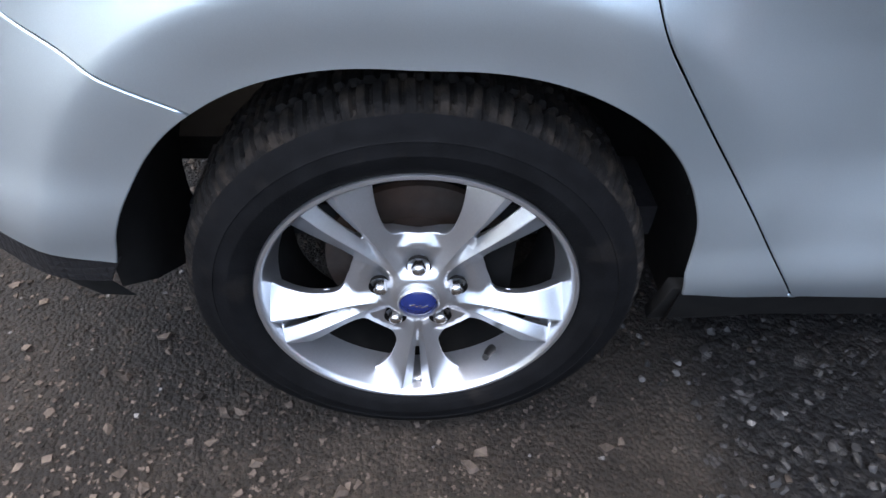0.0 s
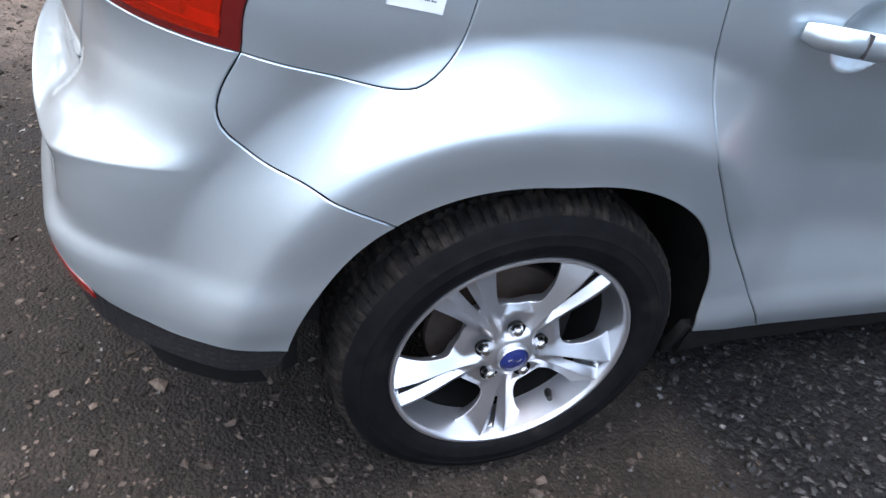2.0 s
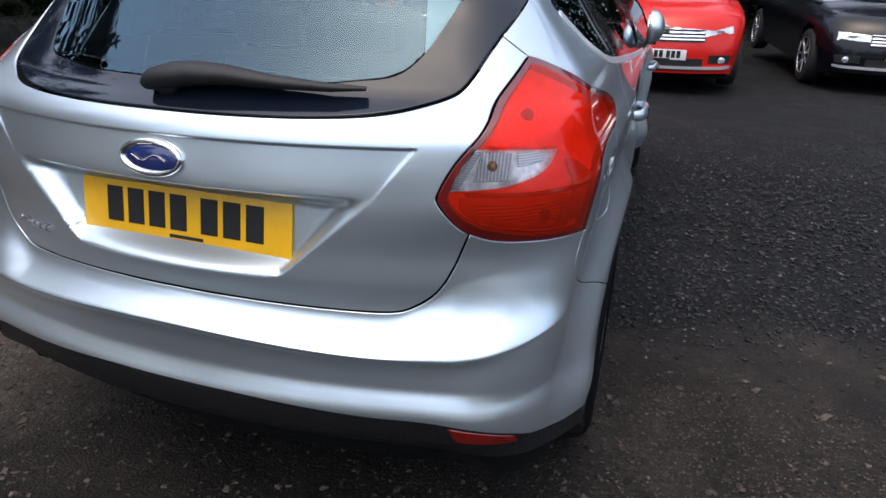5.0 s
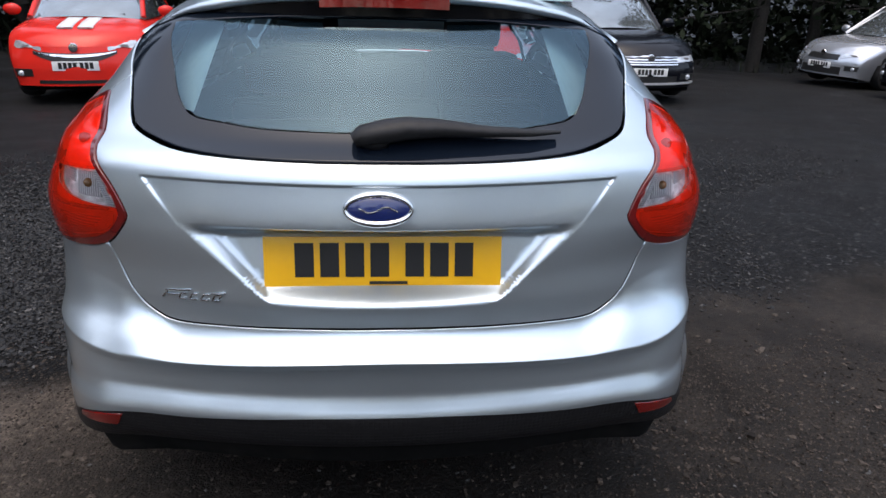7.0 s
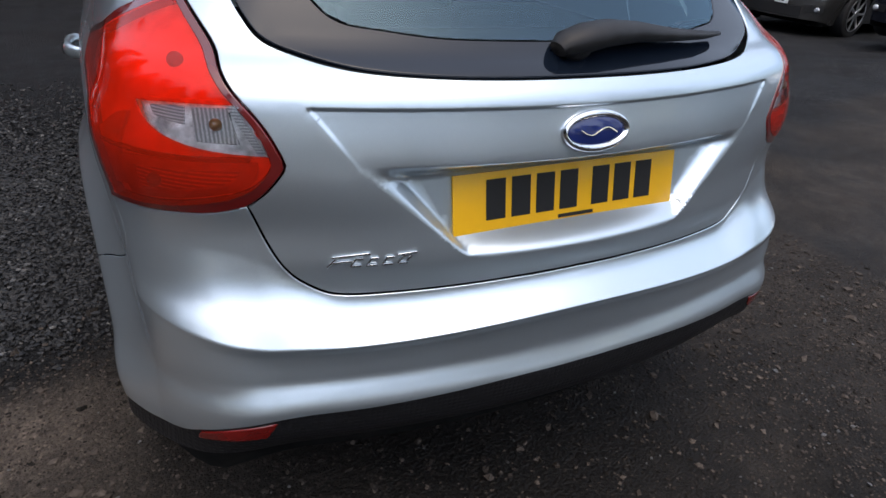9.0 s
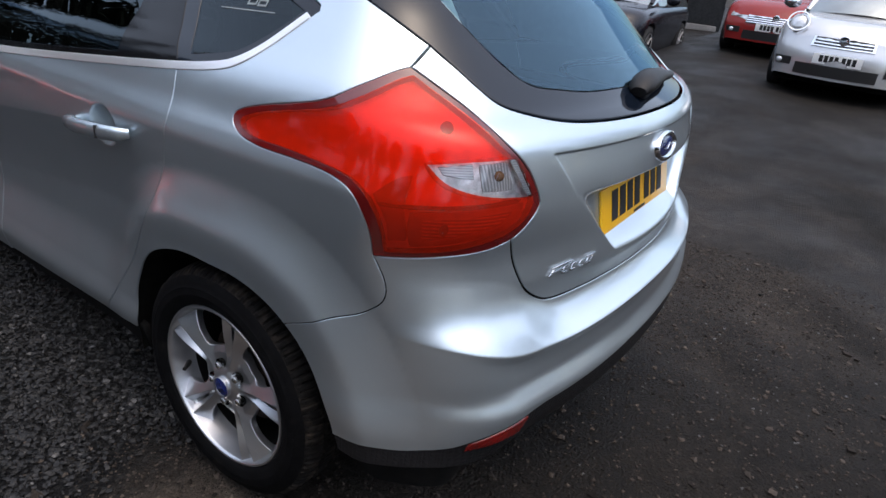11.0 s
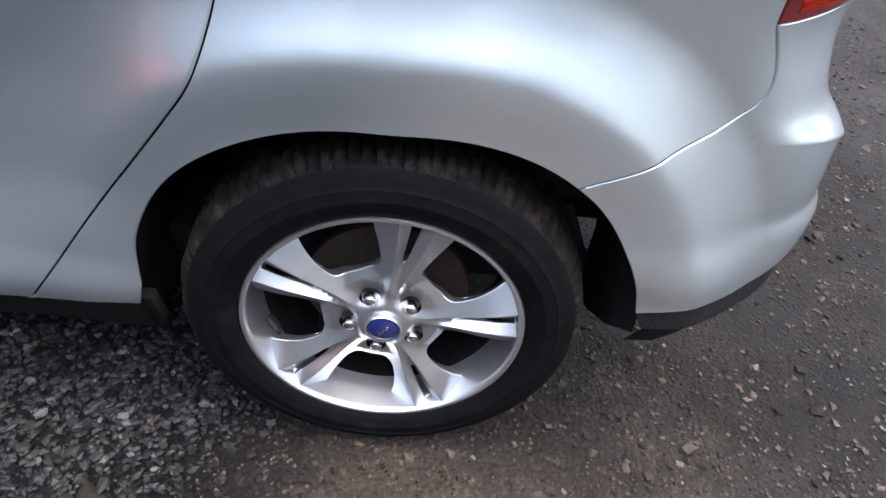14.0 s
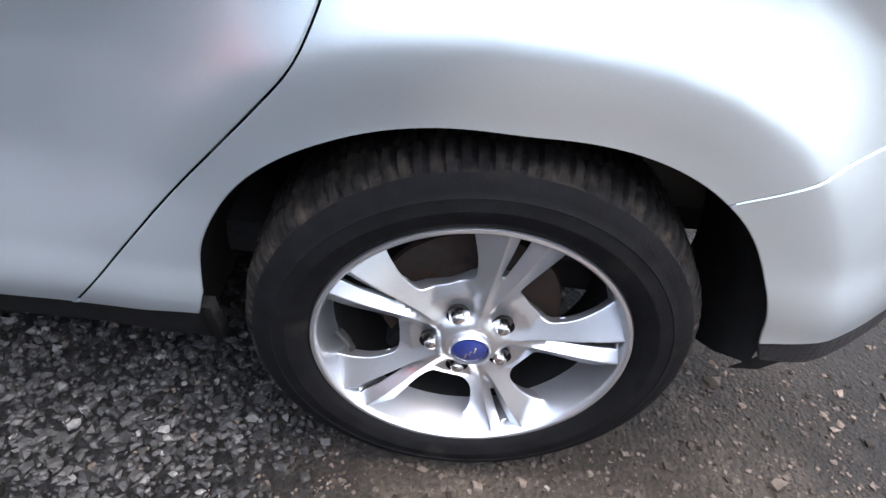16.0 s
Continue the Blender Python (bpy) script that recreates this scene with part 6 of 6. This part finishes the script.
            for k in range(4):
                face_strip("grille_slat", -.45, .45, gz - .085 + k * .04, gz - .067 + k * .04, CHROME, "chrome grille slat", .024)
        bm = bmesh.new()
        bmesh.ops.create_cone(bm, cap_ends=True, segments=28, radius1=.058, radius2=.05, depth=.02, matrix=Matrix.Translation((0, skin_tree.ray_cast(Vector((0, -1, gz - .01)), Vector((0, 1, 0)), 4)[0].y - .03, gz - .01)) @ Matrix.Rotation(radians(90), 4, "X"))
        part("badge", bm, CHROME, car_, "round chrome badge", .004)
        for s in (1, -1):
            bm = bmesh.new()
            if lamps == "round":
                bmesh.ops.create_uvsphere(bm, u_segments=24, v_segments=14, radius=1, matrix=Matrix.Translation((s * .57, .27, nose + .02)) @ Matrix.Rotation(radians(-28), 4, "X") @ Matrix.Diagonal((.105, .05, .115, 1)))
                lathe("lamp_ring", [(-.01, .128), (.012, .126), (.012, .112)], CHROME, car_, 30).matrix_local = Matrix.Translation((s * .57, .235, nose + .040)) @ Matrix.Rotation(radians(-28), 4, "X") @ Matrix.Rotation(radians(-90), 4, "Z")
            else:
                bm.free()
                lo_in, hi_in, lo_out, hi_out = {"swept": (-.15, -.09, -.05, .05), "box": (-.14, -.02, -.12, .03), "leaf": (-.12, -.08, -.02, .11)}[lamps]
                u = lambda x: (abs(x) - (w - .46)) / .40
                ends = (w - .46, w - .06) if s > 0 else (-w + .06, -w + .46)
                patch("headlamp", *ends, lambda x: nose + lo_in + (lo_out - lo_in) * u(x), lambda x: nose + hi_in + (hi_out - hi_in) * u(x) ** .8, LAMP_GLASS, "clear swept headlamp", .008)
                ends = (w - .30, w - .20) if s > 0 else (-w + .20, -w + .30)
                mid = (lo_in + hi_in + lo_out + hi_out) / 4
                patch("lamp_bowl", *ends, lambda x: nose + mid - .035, lambda x: nose + mid + .035, BULB_SHADE, "dark lamp bowl", .011, 5, 4)
            if lamps == "round":
                part("headlamp", bm, LAMP_GLASS, car_, "clear round headlamp")
            face_strip("fog_recess", s * .52 if s > 0 else -.78, .78 if s > 0 else -.52, .34, .43, INK, "dark fog lamp recess", .006)
            bm = bmesh.new()
            bmesh.ops.create_uvsphere(bm, u_segments=14, v_segments=8, radius=1, matrix=Matrix.Translation((s * .64, skin(.64, .38) - .01, .385)) @ Matrix.Diagonal((.04, .02, .035, 1)))
            part("fog_lamp", bm, LAMP_GLASS, car_, "small fog lamp")
        face_strip("lower_intake", -.46, .46, .26, .30 + .09 * (grille != "smile"), INK, "dark lower air intake", .006)
        if strip:
            face_strip("lower_strip", -.80, .80, .278, .306, SATIN, "bright lower trim strip", .03)
        c0, c1 = np.array((.26, screen + .02, zb)), np.array((.22, roof_at + .02, H - .035))
        sheet_ = []
        for a, b in ((.42, -.20), (.42, .16), (.74, .16), (.74, -.20)):
            q = c0 * (1 - a) + c1 * a
            sheet_.append((q[0] + b, q[1] + .16 * ((q[0] + b) / w) ** 2 - .022, q[2] + .020))
        mesh_part("price_sheet", sheet_ + [(x, y + .004, z - .003) for x, y, z in sheet_], [(0, 1, 2, 3), (0, 4, 5, 1), (1, 5, 6, 2), (2, 6, 7, 3), (3, 7, 4, 0)], STICKER, car_, "white price sheet in the windscreen", smooth_shade=False)
        if stripes:
            for s in (1, -1):
                yy = np.linspace(.30, screen, 14)
                verts = [(s * .115 + o, y, float(TOPZ(y)) + h) for y in yy for o, h in ((-.085, .008), (.085, .008), (.085, -.01), (-.085, -.01))]
                faces = [(i * 4 + k, i * 4 + (k + 1) % 4, i * 4 + 4 + (k + 1) % 4, i * 4 + 4 + k) for i in range(13) for k in range(4)]
                mesh_part("bonnet_stripe", verts, faces, WHITE_PLATE, car_, "white bonnet stripe")
        pl = number_plate(car_, m @ Matrix.Translation((0, skin_tree.ray_cast(Vector((.25, -1, plate)), Vector((0, 1, 0)), 4)[0].y - .022, plate)) @ Matrix.Rotation(radians(90), 4, "X"), WHITE_PLATE, label="white front number plate with black bars")
    else:
        for s in (1, -1):
            bm = bmesh.new()
            bmesh.ops.create_uvsphere(bm, u_segments=20, v_segments=12, radius=1, matrix=Matrix.Translation((s * (w - .20), .12, bonnet - .02)) @ Matrix.Diagonal((.20, .10, .08, 1)))
            part("tail_lamp", bm, DEEP_LENS, car_, "red tail lamp")
        face_strip("lower_bumper", -.82, .82, .25, .46, BLACK_PLASTIC, "dark lower bumper", .012)
    return car_


def stand(x, y, back):
    """A place in the lot: the middle of the front, and the heading from front to back, in degrees from +x."""
    return Matrix.Translation((x, y, rise(x, y))) @ Matrix.Rotation(radians(back - 90), 4, "Z")


parked_car("red_suv", "dark red sport utility car with twin chrome grilles", stand(-5.98, 6.42, 122), (.13, .012, .014), L=4.5, W=1.86, H=1.70, bonnet=1.10, nose=.92, screen=1.25, roof_at=2.0, roof_to=3.9, grille="twin", lamps="box", plate=.56)
parked_car("striped_hatchback", "bright red small hatchback with white bonnet stripes", stand(-3.92, 7.04, 102), (.62, .022, .014), L=4.0, W=1.72, H=1.46, bonnet=.98, nose=.80, screen=.95, roof_at=1.7, roof_to=3.3, grille="smile", lamps="leaf", stripes=True, metal=0, plate=.48)
parked_car("red_family_car", "bright red family hatchback with chrome grille bars", stand(.91, 6.8, 91), (.52, .014, .010), L=4.35, W=1.78, H=1.55, bonnet=1.0, nose=.80, screen=1.0, roof_at=1.75, roof_to=3.6, metal=0, strip=True, plate=.44)
parked_car("black_estate", "glossy black estate car with chrome grille slats", stand(3.61, 7.76, 95), (.004, .0045, .007), metal=0, L=4.7, W=1.80, H=1.48, bonnet=.96, nose=.76, screen=1.2, roof_at=1.95, roof_to=4.2, strip=True, lamps="box", plate=.46)
parked_car("silver_saloon", "silver family car standing at an angle", stand(8.10, 10.75, 12), (.50, .52, .55), L=4.35, W=1.72, H=1.45, bonnet=.92, nose=.74, metal=.7, grille="hex", plate=.42)
parked_car("black_saloon", "black saloon car in the row", stand(8.1, 8.4, 12), (.004, .004, .005), metal=0, L=4.5, W=1.72, H=1.44, bonnet=.93, nose=.74, plate=.50)
parked_car("grey_suv", "dark grey sport utility car in the row", stand(7.9, 5.9, 8), (.07, .068, .066), L=4.4, W=1.72, H=1.62, bonnet=1.03, nose=.84, metal=.6, grille="hex", plate=.47)
parked_car("dark_hatchback", "dark hatchback in the row", stand(7.6, 3.6, 4), (.012, .013, .018), L=4.1, W=1.68, H=1.45, bonnet=.95, nose=.76, grille="hex")
parked_car("small_retro_car", "silver retro small car with round headlamps", stand(7.2, .19, -4), (.58, .59, .60), L=3.65, W=1.66, H=1.40, bonnet=.96, nose=.80, screen=.95, roof_at=1.35, roof_to=3.1, metal=.6, grille="oval", lamps="round", plate=.47)
parked_car("white_suv", "white sport utility car seen from behind", stand(10.6, -.35, 3), (.72, .72, .72), L=4.5, W=1.85, H=1.65, bonnet=1.05, nose=.90, metal=0, show="rear")
parked_car("maroon_car", "dark red car behind the row", stand(9.9, 1.35, 0), (.22, .02, .018), L=4.2, W=1.75, H=1.48, metal=0)
parked_car("dark_van", "dark car at the end of the row", stand(6.7, -4.0, 20), (.012, .014, .022), L=4.4, W=1.78, H=1.6, bonnet=1.0, nose=.8)


# ---- boundary fence beyond the row ----
FENCE = material("fence_boards", (.020, .021, .023), rough=.8, grain=.35, grain_size=14, stain=.3, stain_size=1.2)
KERB = material("fence_kerb", (.22, .21, .20), rough=.85, grain=.2, grain_size=20, stain=.25, stain_size=2)
fence = empty("boundary_fence", "dark board fence on a pale kerb along the lot", "fence")
for i in range(12):
    y, z = -16 + 2.4 * i, rise(26, -16 + 2.4 * i)
    part("fence_panel", block(25.97, 26.03, y + .06, y + 2.34, z + .18, z + 2.1), FENCE, fence, bevel=.008)
    part("fence_post", block(25.94, 26.06, y - .06, y + .06, z - .1, z + 2.2), FENCE, fence, bevel=.008)
    part("fence_kerb", block(25.85, 26.05, y + .06, y + 2.34, z - .1, z + .18), KERB, fence, bevel=.02)
